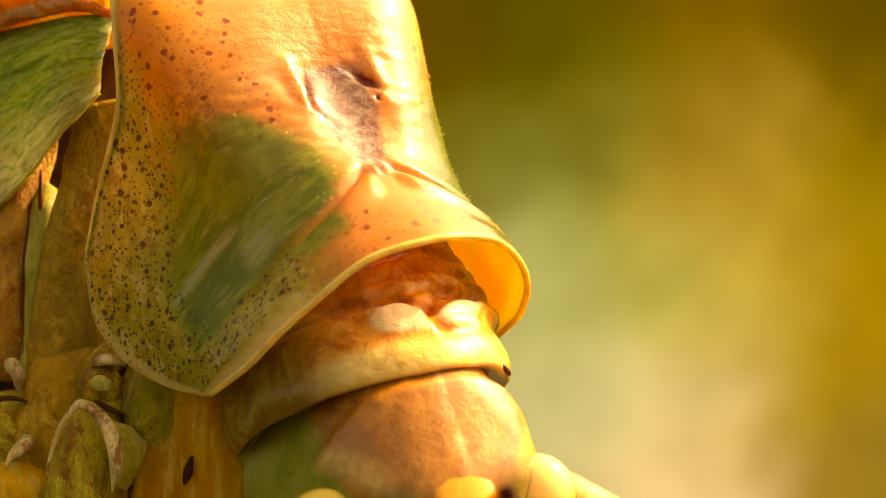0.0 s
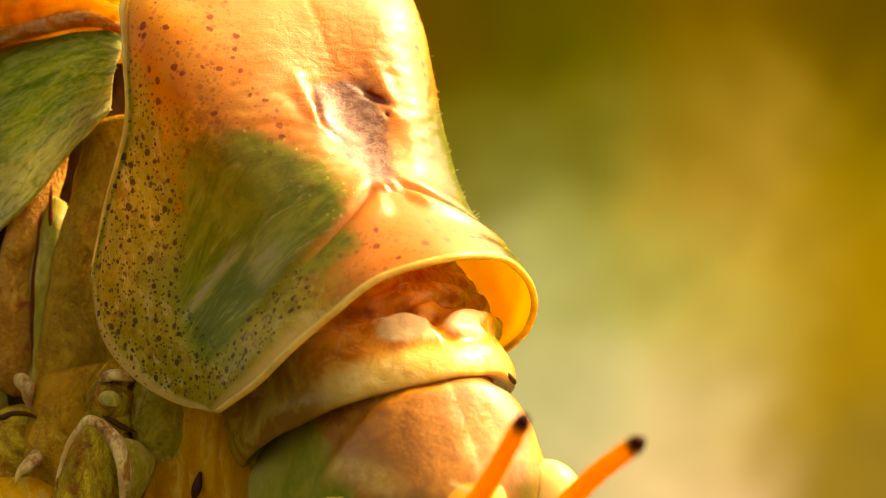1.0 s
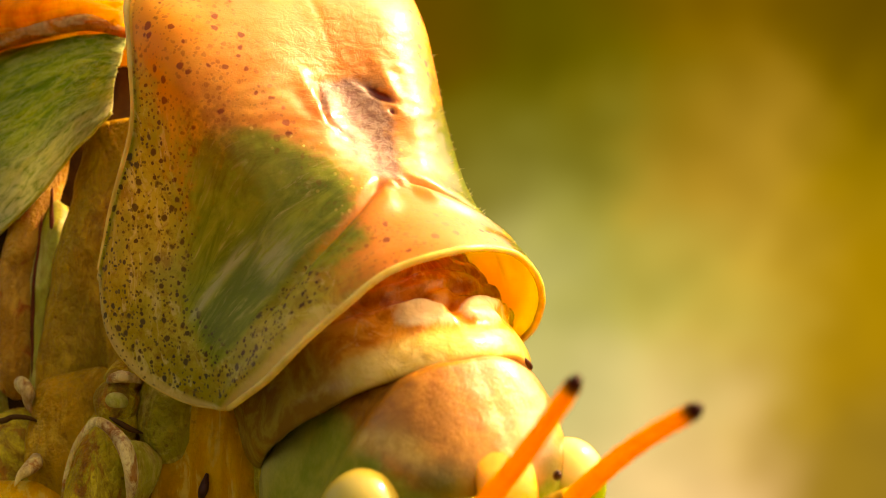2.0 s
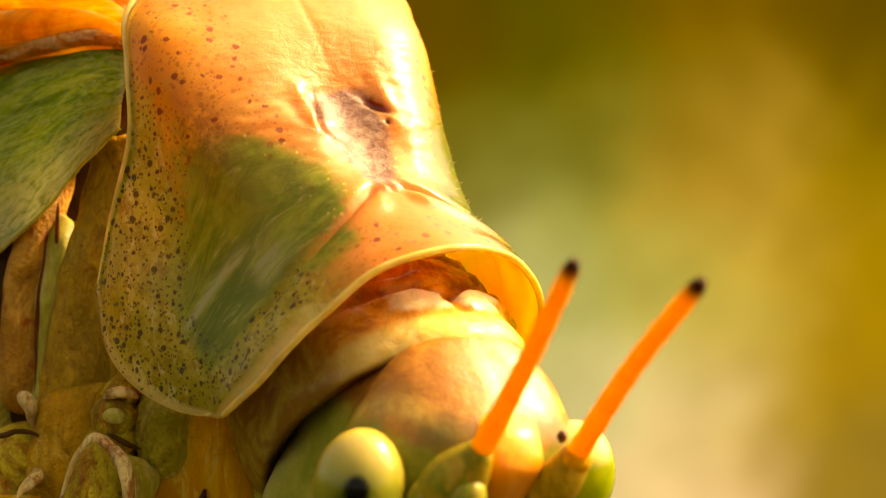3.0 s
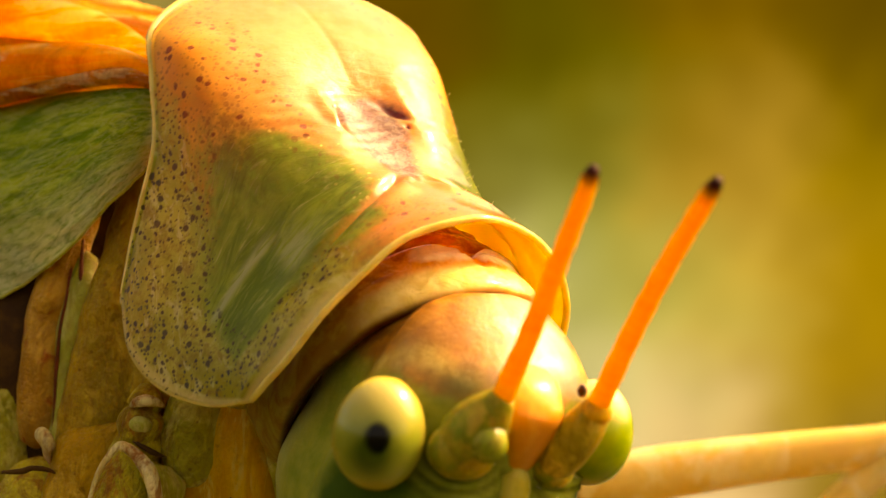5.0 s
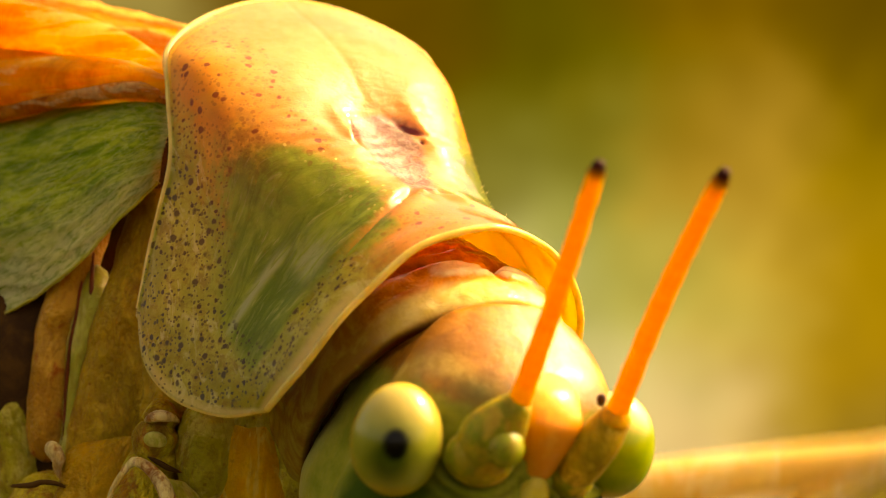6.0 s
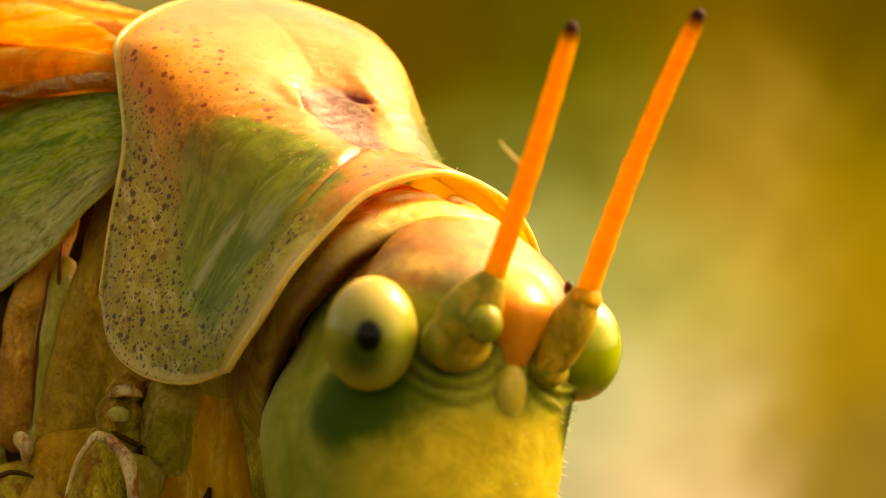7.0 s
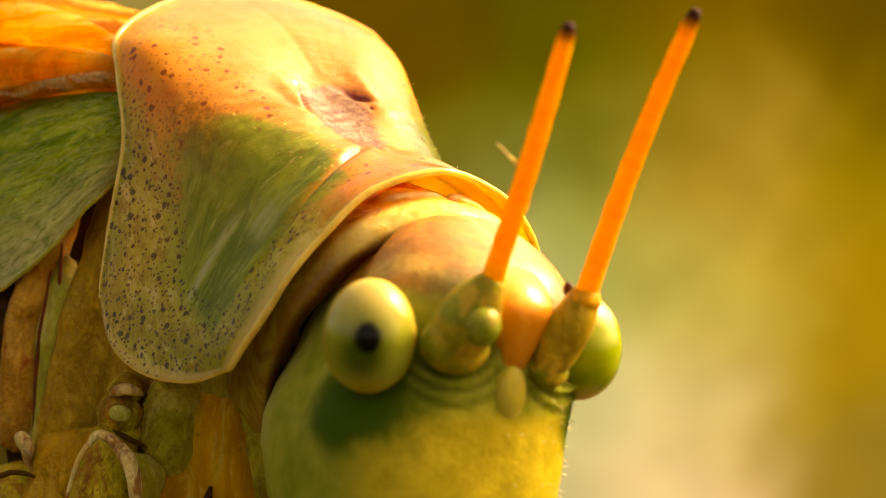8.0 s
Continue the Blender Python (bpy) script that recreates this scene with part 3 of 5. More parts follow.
# ---- setting ----
def setting():
    far = 0.40
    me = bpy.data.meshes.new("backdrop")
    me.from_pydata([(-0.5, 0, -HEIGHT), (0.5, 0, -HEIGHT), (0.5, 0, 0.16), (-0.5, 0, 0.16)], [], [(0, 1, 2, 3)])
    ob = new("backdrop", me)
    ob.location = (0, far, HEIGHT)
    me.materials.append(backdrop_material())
    tagged(ob, "glowing sheet painted as a far meadow, blurred to olive, ochre and beige", "backdrop", kind="structure")
    me = bpy.data.meshes.new("ground")
    s = 60.0
    me.from_pydata([(-s, -s, 0), (s, -s, 0), (s, s, 0), (-s, s, 0)], [], [(0, 1, 2, 3)])
    me.materials.append(GROUND)
    tagged(new("ground", me), "dry pale green and straw-coloured meadow ground", "ground", kind="structure")


setting()


def unseen_grass():
    """Dense unseen meadow all round, beyond the clear patch in which the animal sits; added to block the low sky."""
    pick = random.Random(21)
    verts, faces = [], []
    for blade in range(16000):
        ang = pick.uniform(0, 2 * math.pi)
        far = pick.uniform(0.46, 1.4) if blade < 7000 else 1.3 + 4.2 * pick.random() ** 0.8
        x, y = far * math.cos(ang), far * math.sin(ang)
        if y > 0.36 and abs(x) < 0.55:
            y += 0.35
        tall = pick.uniform(0.60, 1.0) * (0.30 + 0.13 * far)
        turn, lean, wide = pick.uniform(0, 2 * math.pi), pick.uniform(0.05, 0.20), pick.uniform(0.004, 0.011)
        dx, dy = math.cos(turn), math.sin(turn)
        k = len(verts)
        for f, w in ((0.0, 0.7), (0.35, 1.0), (0.7, 0.7), (1.0, 0.05)):
            cx, cy, cz = x + dx * lean * f * f * tall, y + dy * lean * f * f * tall, tall * f * (1 - 0.15 * f * lean)
            verts += [(cx - dy * wide * w, cy + dx * wide * w, cz), (cx + dy * wide * w, cy - dx * wide * w, cz)]
        faces += [(k + 2 * q, k + 2 * q + 1, k + 2 * q + 3, k + 2 * q + 2) for q in range(3)]
    me = bpy.data.meshes.new("unseen_grass")
    me.from_pydata(verts, [], faces)
    me.materials.append(GRASS)
    tagged(new("unseen_grass", me), "unseen tall green and straw-coloured grass, added all round against low sky light", "grass", kind="stuff")


unseen_grass()


def grass_stem():
    """The stalk on which the animal sits, below the view."""
    h = HEIGHT / MM
    path = [(-3.0, 12.0, -h), (-4.0, 11.0, -0.6 * h), (-5.0, 9.0, -0.25 * h), (-5.6, 7.6, -20.0), (-5.7, 7.4, -6.0)]
    verts, faces = limb(path, [1.5, 1.4, 1.2, 1.0, 0.9], 60, 14)
    me = bpy.data.meshes.new("grass_stem")
    me.from_pydata(((np.asarray(verts) + (0, 0, h)) * MM).tolist(), [], faces)
    me.polygons.foreach_set("use_smooth", [True] * len(me.polygons))
    me.materials.append(GRASS)
    tagged(new("grass_stem", me), "straw-green stalk standing in the meadow ground", "stem")


grass_stem()

# ---- the bush cricket ----
# body space: x across the view, y away from the lens, z up
# pronotum and head space: x ahead, y to the animal's left, z up
cricket = new("bush_cricket")
tagged(cricket, "yellow and green bush cricket with speckled shield and orange antennae", "insect")


# pronotum: saddle-shaped shield; stations from its hind to its front margin
def shield_cage():
    middle = [(-4.47, 0.0, -0.26), (-2.1, 0.0, 0.12), (-0.1, 0.0, -0.18), (1.6, 0.0, -0.08), (3.39, 0.0, 0.65)]
    half = [(-4.05, 1.5, -0.40), (-1.9, 1.55, 0.0), (0.0, 1.25, -0.15), (1.62, 0.85, -0.18), (3.36, 1.13, 0.28)]
    shoulder = [(-3.14, 2.71, -0.64), (-1.75, 2.66, -0.30), (-0.1, 2.30, -0.55), (1.75, 1.65, -0.75), (3.52, 1.82, -0.33)]
    upper = [(-2.16, 3.00, -0.95), (-1.1, 2.86, -1.0), (0.35, 2.60, -1.3), (2.0, 2.20, -1.5), (3.67, 2.36, -1.06)]
    middle_lobe = [(-1.16, 3.10, -1.69), (-0.2, 3.0, -2.0), (0.9, 2.85, -2.2), (2.2, 2.65, -2.2), (3.75, 2.64, -1.81)]
    lower = [(-0.41, 3.38, -2.92), (0.45, 3.40, -3.1), (1.4, 3.25, -3.1), (2.5, 3.0, -2.95), (3.69, 2.79, -2.44)]
    bottom = [(0.24, 3.57, -3.76), (1.2, 3.70, -4.08), (2.12, 3.52, -4.03), (2.99, 3.16, -3.59), (3.62, 2.86, -2.90)]
    return np.array([middle, half, shoulder, upper, middle_lobe, lower, bottom])


# the far half is a little narrower behind
FAR_SIDE = np.array([(1, 0.86, 1), (1, 0.845, 1), (1, 0.91, 1), (1, 1.0, 1), (1, 1.02, 1)], float)


# and differs in height: shift across and lift of its half, shoulder, upper and middle lines
FAR_LIFT = np.zeros((6, 5, 3))
FAR_LIFT[-1, :, 1:] = [(0.04, 0.20), (-0.04, 0.18), (-0.055, 0.11), (0.0, 0.0), (0.03, -0.01)]
FAR_LIFT[-2, :, 1:] = [(0.13, 0.30), (-0.06, 0.22), (-0.18, 0.12), (0.10, 0.105), (0.095, 0.06)]
FAR_LIFT[-3, :, 1:] = [(0.05, 0.12), (0.0, 0.22), (-0.056, 0.19), (0.08, 0.11), (0.065, 0.06)]
FAR_LIFT[-4, :, 1:] = [(0.03, 0.04), (0.0, 0.02), (-0.01, 0.056), (0.03, 0.06), (0.04, 0.045)]


def shield(parent):
    across, along = 170, 210
    cage = shield_cage()
    cage = np.concatenate([cage[:0:-1] * FAR_SIDE + FAR_LIFT, cage * (1, -1, 1)])   # far side first, y to the left
    both = np.moveaxis(spline(np.moveaxis(spline(cage, 2 * across - 1), 1, 0), along), 0, 1)
    arcs = np.concatenate([np.zeros((1, along)), np.cumsum(np.linalg.norm(np.diff(both, axis=0), axis=2), 0)])
    arcs = arcs - arcs[across - 1]
    F, L, Z = both[..., 0], both[..., 1], both[..., 2]
    A = np.abs(arcs)
    s = np.abs(np.linspace(-1, 1, 2 * across - 1))[:, None] * np.ones((1, along))
    v = np.linspace(0, 1, along)[None] * np.ones((2 * across - 1, 1))
    # relief
    front_bound = np.interp(s, [0, 0.05, 0.17, 0.27, 0.40, 0.55, 0.70, 0.80], [0.735, 0.746, 0.805, 0.83, 0.848, 0.862, 0.88, 0.87])
    crease = v - front_bound
    fade = smooth01(s, 0.02, 0.08) * (1 - smooth01(s, 0.46, 0.66))
    d = -0.11 * bell(crease, 0.014) * fade
    d += 0.09 * bell(crease - 0.05, 0.035) * fade + 0.03 * bell(crease + 0.04, 0.03) * fade
    d += 0.05 * bell(v - 0.955, 0.03) * smooth01(s, 0.0, 0.3)
    d += (0.035 * bell(v - 0.034, 0.007) - 0.03 * bell(v - 0.018, 0.008)) * smooth01(s, 0.1, 0.2)
    pits = np.zeros_like(F)
    x, y = F + 0.18, L - 0.56
    x, y = x * 0.78 + y * 0.63, y * 0.78 - x * 0.63
    pits += bell(np.hypot(x / 0.32, y / 0.085), 1.0)
    bent = L + 0.58 - 0.55 * (F + 0.02) ** 2 + 0.04 * np.sin(9 * F)
    arc = bell(np.hypot((F + 0.05) / 0.36, bent / 0.055), 1.0)
    pits += 0.8 * bell(np.hypot((F - 0.20) / 0.07, (L - 0.64) / 0.045), 1.0)
    d -= 0.10 * pits + 0.09 * arc - 0.03 * bell(np.hypot((F + 0.05) / 0.34, (bent + 0.13) / 0.07), 1.0)
    scar = bell(L, 0.50) * smooth01(F, -0.8, -0.4) * (1 - smooth01(F, 1.0, 1.7))
    d -= 0.05 * scar
    d += 0.07 * bell(np.abs(L) - 0.75, 0.15) * bell(F + 0.2, 0.45)
    d -= 0.012 * bell(L, 0.06) * (1 - smooth01(F, -1.0, -0.6))
    d += 0.05 * bell(np.abs(L) - 0.10, 0.10) * bell(F - 1.62, 0.10)
    d += 0.020 * fuzz(both, 1.1) + (0.003 + 0.018 * bell(F, 1.2) * (1 - smooth01(s, 0.2, 0.4))) * fuzz(both * (1.6, 0.8, 1.0), 4.2, 5.0)
    out = normals(both)
    if out[across - 1, along // 2, 2] < 0:
        out = -out
    both = both + out * d[..., None]
    # pigment
    wob = 0.03 * fuzz(np.stack([F, arcs, 0 * F], -1), 1.1, 9.0)
    hind_bound = np.interp(s, [0.35, 0.54, 0.65, 0.75, 0.79, 0.83], [0.46, 0.44, 0.50, 0.61, 0.74, 0.92])
    upper_edge = np.interp(v, [0.40, 0.46, 0.49, 0.535, 0.61, 0.75, 0.86], [0.45, 0.385, 0.33, 0.23, 0.145, 0.148, 0.155])
    green = smooth01(v - hind_bound + wob, -0.24, 0.20) * (1 - smooth01(crease, -0.03, 0.008)) * smooth01(s - upper_edge + wob, -0.07, 0.08)
    far = arcs < 0
    flank = np.where(far, smooth01(v + 2 * wob, 0.48, 0.60) * smooth01(s + wob, 0.15, 0.20), 0.0)
    tongue = np.where(far, 0.0, smooth01(v + 0.3 * wob, 0.705, 0.72) * (1 - smooth01(v, 0.80, 0.84)) * smooth01(s, 0.46, 0.52) * (1 - smooth01(s + wob, 0.75, 0.79)))
    blotch = smooth01(crease, 0.0, 0.02) * (1 - smooth01(v + wob, 0.875, 0.95)) * smooth01(s + wob, 0.12, 0.22) * (1 - smooth01(s + wob, 0.28, 0.46))
    green = np.maximum(green, 0.8 * blotch)
    start = 0.36 - 0.24 * smooth01(v, 0.7, 0.86)
    lobe = smooth01(s + 1.5 * wob, start - 0.04, start + 0.36)
    umber = 0.6 * bell(s - 0.37, 0.11) * bell(v - 0.50, 0.13)
    fleck = bell(s - upper_edge, 0.07) * smooth01(v, 0.45, 0.6) * (1 - smooth01(crease, -0.03, 0.0))
    streak = bell(v - 0.690 - 0.02 * (0.6 - s), 0.013) * smooth01(s, 0.44, 0.52) * (1 - smooth01(s, 0.74, 0.79)) + 0.8 * bell(v - 0.77, 0.05) * bell(s - 0.44, 0.08)
    half_wide = np.interp(F, [-0.6, -0.2, 0.5, 1.1, 1.8], [0.45, 0.62, 0.58, 0.42, 0.30])
    mauve = (1 - smooth01(np.abs(L) + 1.5 * wob, half_wide - 0.30, half_wide + 0.22)) * smooth01(F + 2 * wob, -0.75, -0.40) * (1 - smooth01(F, 1.1, 2.0))
    top = 1 - smooth01(s + wob, 0.14, 0.36)
    amber = smooth01(crease, -0.01, 0.04) + bell(s - upper_edge + 0.07, 0.07) * smooth01(v, 0.28, 0.42) * (1 - smooth01(v, 0.56, 0.66))
    pale = 0.8 * smooth01(v, 0.955, 0.985) * smooth01(s, 0.3, 0.5)
    pale = np.maximum(pale, 0.75 * (1 - smooth01(v, 0.020, 0.040)) * smooth01(s, 0.10, 0.25))
    pale = np.maximum(pale, 0.6 * smooth01(s, 0.965, 0.99))
    spots = smooth01(s, 0.26, 0.40) * (1 - 0.95 * smooth01(green, 0.45, 0.95)) * (0.5 + 0.5 * smooth01(s, 0.5, 0.75))
    spots *= smooth01(v, 0.015, 0.06) * (1 - smooth01(v, 0.94, 0.975)) * (1 - smooth01(s, 0.955, 0.985))
    spots = np.maximum(spots, 0.66 * smooth01(s, 0.10, 0.20) * (1 - green) * (1 - mauve) * (1 - smooth01(v, 0.45, 0.75)) * smooth01(v, 0.02, 0.06))
    spots = np.maximum(spots, 0.30 * bell(s - 0.22, 0.12) * (1 - mauve))
    spots = np.maximum(spots, 1.1 * bell(s - 0.84, 0.10) * smooth01(v, 0.2, 0.4) * (1 - smooth01(v, 0.88, 0.95)))
    spots = np.maximum(spots, 0.42 * smooth01(v, 0.8, 0.85) * bell(s - 0.12, 0.18))
    cream = 0.8 * bell(s - 0.86, 0.13) * smooth01(v, 0.25, 0.5) * (1 - smooth01(v, 0.85, 0.95))
    crink = bell(L, 1.3) * bell(F + 1.1, 0.8) + bell(np.abs(L) - 0.75, 0.2) * bell(F, 0.5) + 0.8 * bell(L, 0.8) * bell(F - 1.6, 0.22)
    surf = np.stack([F, arcs, np.zeros_like(F)], -1)
    flow = np.stack([v * 7.5, arcs, np.zeros_like(F)], -1)
    geo = shell(both[:, ::-1], -0.09)
    twice = {}
    for key, val in dict(cream=cream, amber=np.clip(amber, 0, 1), flank=flank, tongue=tongue, crink=np.clip(crink, 0, 1), lobe=lobe, green=green, streak=np.clip(streak, 0, 1), mauve=mauve, umber=umber, fleck=fleck, top=top, pale=pale, spots=spots, pit=np.clip(pits + 0.5 * arc, 0, 1)).items():
        flat = val[:, ::-1].reshape(-1)
        twice[key] = np.concatenate([flat, flat if key in ("top", "pale") else flat * 0])
    flat = flow[:, ::-1].reshape(-1, 3)
    twice["flow"] = np.concatenate([flat, flat])
    flat = surf[:, ::-1].reshape(-1, 3)
    twice["inside"] = np.concatenate([flat[:, 0] * 0, flat[:, 0] * 0 + 1])
    twice["surf"] = np.concatenate([flat, flat])
    flat = smooth01(v, 0.915, 0.965)[:, ::-1].reshape(-1)
    twice["band"] = np.concatenate([flat * 0, flat])
    ob = part("pronotum", geo, SHIELD, parent, "yellow saddle-shaped shield, green sides with dark speckles", twice)
    # raised margin all round
    mid = both - out * 0.045
    part("hind_margin", tube(mid[::2, 0], 0.066, 12), RIM, ob, "pale raised hind margin")
    part("front_margin", tube(mid[::2, -1], 0.062, 12), RIM, ob, "pale rolled front margin")
    for edge in (mid[-1], mid[0]):
        part("lower_margin", tube(edge[::2], 0.046, 10), RIM, ob, "pale raised lower margin")
    pick = random.Random(5)
    hairs = []
    for _ in range(110):
        i, k = pick.randrange(int(across * 0.35), int(across * 0.85)), pick.randrange(int(along * 0.35), int(along * 0.97))
        root, way = both[i, k], out[i, k] + np.array([pick.uniform(-0.5, 0.5), pick.uniform(-0.3, 0.3), pick.uniform(-0.3, 0.4)])
        hairs.append(tube([root, root + way * 0.02, root + way * pick.uniform(0.03, 0.075)], [0.005, 0.004, 0.002], 4, False))
    tagged(part("fine_hairs", merge(*hairs), HAIR, ob, "short pale hairs"), kind="stuff")
    return ob


pronotum = shield(cricket)


# neck: soft folded skin between shield and head, seen when the head is stretched out
def collar(parent):
    """A broad saddle of soft skin round the back of the head: rolled lip, two pale pads, wrinkled membrane behind."""
    n, m = 110, 150
    x = spline([(-0.25,), (0.05,), (0.26,), (0.38,), (0.38,), (0.08,), (-0.40,), (-0.80,), (-1.25,), (-1.8,), (-2.6,), (-3.6,)], n)[:, 0]
    k = spline([(0.84,), (0.90,), (0.97,), (1.06,), (1.13,), (1.17,), (1.15,), (1.13,), (1.11,), (1.09,), (1.04,), (0.96,)], n)[:, 0]
    a = np.linspace(-2.25, 2.25, m)
    p = np.zeros((n, m, 3))
    p[..., 0] = x[:, None] - 0.09 - 1.02 * (1 - np.cos(a))[None]
    p[..., 1] = k[:, None] * 1.98 * np.sin(a)[None]
    p[..., 2] = k[:, None] * 2.36 * np.cos(a)[None] - 0.80
    p[..., 1] *= 1 + 0.20 * smooth01(a, 0.15, 0.6)[None] * smooth01(-x, 0.35, 1.0)[:, None]
    out = p - np.array((0.0, 0.0, -0.8))
    out[..., 0] = 0
    out /= np.linalg.norm(out, axis=-1, keepdims=True)
    apart = np.abs(a - 0.09 + 0.04 * np.sin(9 * x)[:, None])
    back = -0.60 - 1.1 * np.minimum(apart, 0.30) + 0.05 * np.sin(17 * a)[None]
    pads = smooth01(x[:, None] - back, -0.08, 0.10) * (1 - smooth01(x[:, None], -0.46, -0.14)) * smooth01(apart, 0.02, 0.10) * (1 - smooth01(apart, 0.34, 0.52))
    cleft = bell(x[:, None] + 0.8, 0.6) * bell(a - 0.09, 0.06)[None]
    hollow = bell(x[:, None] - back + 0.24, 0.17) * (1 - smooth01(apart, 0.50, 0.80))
    ahead = x[:, None] + 0.10 * np.sin(3.1 * a + 0.6)[None] + 0.05 * np.sin(7.3 * a)[None]
    creases = sum(depth * bell(ahead - at, wide) for at, depth, wide in ((-0.42, 0.05, 0.06), (-1.10, 0.12, 0.08), (-1.52, 0.09, 0.07), (-1.98, 0.10, 0.08), (-2.5, 0.08, 0.09)))
    wrinkle = fuzz(p * (0.7, 1.0, 1.0), 1.7, 3.0)
    crumple = 1 - 2 * np.abs(fuzz(p, 1.3, 14.0))
    slack = smooth01(-x, 0.2, 0.9)[:, None]
    p += out * (0.09 * pads - 0.10 * cleft - 0.15 * hollow - creases * slack + 0.05 * wrinkle + slack * (0.055 * crumple + 0.04 * fuzz(p, 3.6, 8.0)))[..., None]
    lip = smooth01(x[:, None], -0.30, 0.05) * smooth01(np.cos(a)[None], -0.1, 0.75)
    lip_shade = (1 - smooth01(np.linspace(0, 1, n), 0.24, 0.36))[:, None] * np.ones((1, m))
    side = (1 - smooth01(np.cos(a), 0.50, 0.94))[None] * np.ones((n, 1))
    return part("neck", sheet(p), NECK, parent, "soft folded pale orange neck skin", {"lip": lip.reshape(-1), "boss": np.clip(pads, 0, 1).reshape(-1), "lip_shade": lip_shade.reshape(-1), "hollow": hollow.reshape(-1), "side": side.reshape(-1)})


neck = collar(cricket)
part("neck_mark", limb([(0.02, 1.28, 1.36), (0.08, 1.38, 1.28), (0.12, 1.48, 1.17), (0.10, 1.56, 1.06)], [0.012, 0.035, 0.045, 0.012], 14, 10), DARK, neck, "small black mark on the neck skin")


# head: tall capsule with bulging eyes
def capsule(parent):
    us = [2.02, 1.95, 1.75, 1.50, 1.20, 0.90, 0.60, 0.20, -0.30, -1.0, -2.0, -3.0, -3.7, -3.9]
    front = [-1.55, -1.05, -0.50, -0.05, 0.42, 0.72, 0.86, 0.92, 0.92, 0.98, 0.98, 0.85, 0.40, -0.1]
    back = [-2.0, -2.35, -2.6, -2.75, -2.9, -3.05, -3.25, -3.55, -3.85, -4.0, -3.9, -3.4, -2.2, -1.0]
    wide = [0.20, 0.60, 0.95, 1.22, 1.46, 1.62, 1.76, 1.90, 2.04, 2.20, 2.24, 2.05, 1.4, 0.6]
    n, m = 130, 170
    prof = spline(np.array([us, front, back, wide]).T, n)
    a = np.linspace(0, 2 * np.pi, m, endpoint=False)
    c, s = np.cos(a), np.sin(a)
    e = 2 / 2.7
    cc, ss = np.sign(c) * np.abs(c) ** e, np.sign(s) * np.abs(s) ** e
    p = np.zeros((n, m, 3))
    p[..., 0] = (prof[:, 1] + prof[:, 2])[:, None] / 2 + (prof[:, 1] - prof[:, 2])[:, None] / 2 * cc[None]
    p[..., 1] = prof[:, 3][:, None] * ss[None]
    p[..., 2] = prof[:, 0][:, None]
    p[..., 1] -= 0.30 * smooth01(-p[..., 2], 0.3, 1.6)
    p[..., 1] *= 1 - 0.11 * smooth01(-p[..., 2], -0.1, 0.8) * smooth01(p[..., 1], 0.0, 0.8)
    tight = 1 - 0.09 * smooth01(-p[..., 0], 0.80, 1.2)
    p[..., 1] *= tight
    p[..., 2] = np.where(p[..., 2] > 0, p[..., 2] * tight, p[..., 2])
    X, Y, Z = p[..., 0], p[..., 1], p[..., 2]
    p += normals(p) * (0.05 * fuzz(p, 0.9, 2.0) + 0.015 * fuzz(p, 3.0, 7.0))[..., None]
    r = np.hypot(np.abs(Y) - 0.95, Z - 0.10)
    under = smooth01(X, 0.2, 0.7) * smooth01(-Z, -0.25, 0.15)
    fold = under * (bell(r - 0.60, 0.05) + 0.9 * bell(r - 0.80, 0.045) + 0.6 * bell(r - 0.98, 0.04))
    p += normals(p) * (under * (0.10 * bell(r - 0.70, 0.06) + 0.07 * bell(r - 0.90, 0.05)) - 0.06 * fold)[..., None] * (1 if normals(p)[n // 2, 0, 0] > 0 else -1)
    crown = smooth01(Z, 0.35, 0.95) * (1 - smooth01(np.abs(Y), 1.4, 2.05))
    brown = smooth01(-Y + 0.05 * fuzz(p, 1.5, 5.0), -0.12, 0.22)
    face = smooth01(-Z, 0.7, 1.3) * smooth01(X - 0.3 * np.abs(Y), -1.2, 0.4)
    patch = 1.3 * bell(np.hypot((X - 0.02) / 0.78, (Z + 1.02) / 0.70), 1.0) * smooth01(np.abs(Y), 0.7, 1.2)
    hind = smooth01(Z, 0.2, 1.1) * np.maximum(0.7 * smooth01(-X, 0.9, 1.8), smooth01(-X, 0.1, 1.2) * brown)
    suture = 0.8 * bell(Y - 0.10 - 0.06 * np.sin(3 * X), 0.045) + 0.35 * bell(Y - 0.45, 0.35)
    edge = smooth01(-X, 2.0, 3.0) * (1 - smooth01(-Z, 1.6, 2.6)) * 0.8
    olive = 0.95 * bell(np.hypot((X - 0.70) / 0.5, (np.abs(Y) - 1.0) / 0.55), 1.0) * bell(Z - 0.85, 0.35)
    brow = 0.95 * bell(np.hypot(X - 0.10, Z + 0.05) - 1.12, 0.17) * smooth01(np.abs(Y), 0.9, 1.3) * smooth01(Z, 0.3, 0.8)
    geo = sheet(p, True)
    k = len(geo[0])
    geo = (np.vstack([geo[0], p[0].mean(0), p[-1].mean(0)]), geo[1] + [(j, (j + 1) % m, k) for j in range(m)] + [((n - 1) * m + j, (n - 1) * m + (j + 1) % m, k + 1) for j in range(m)])
    pick = random.Random(8)
    hairs = []
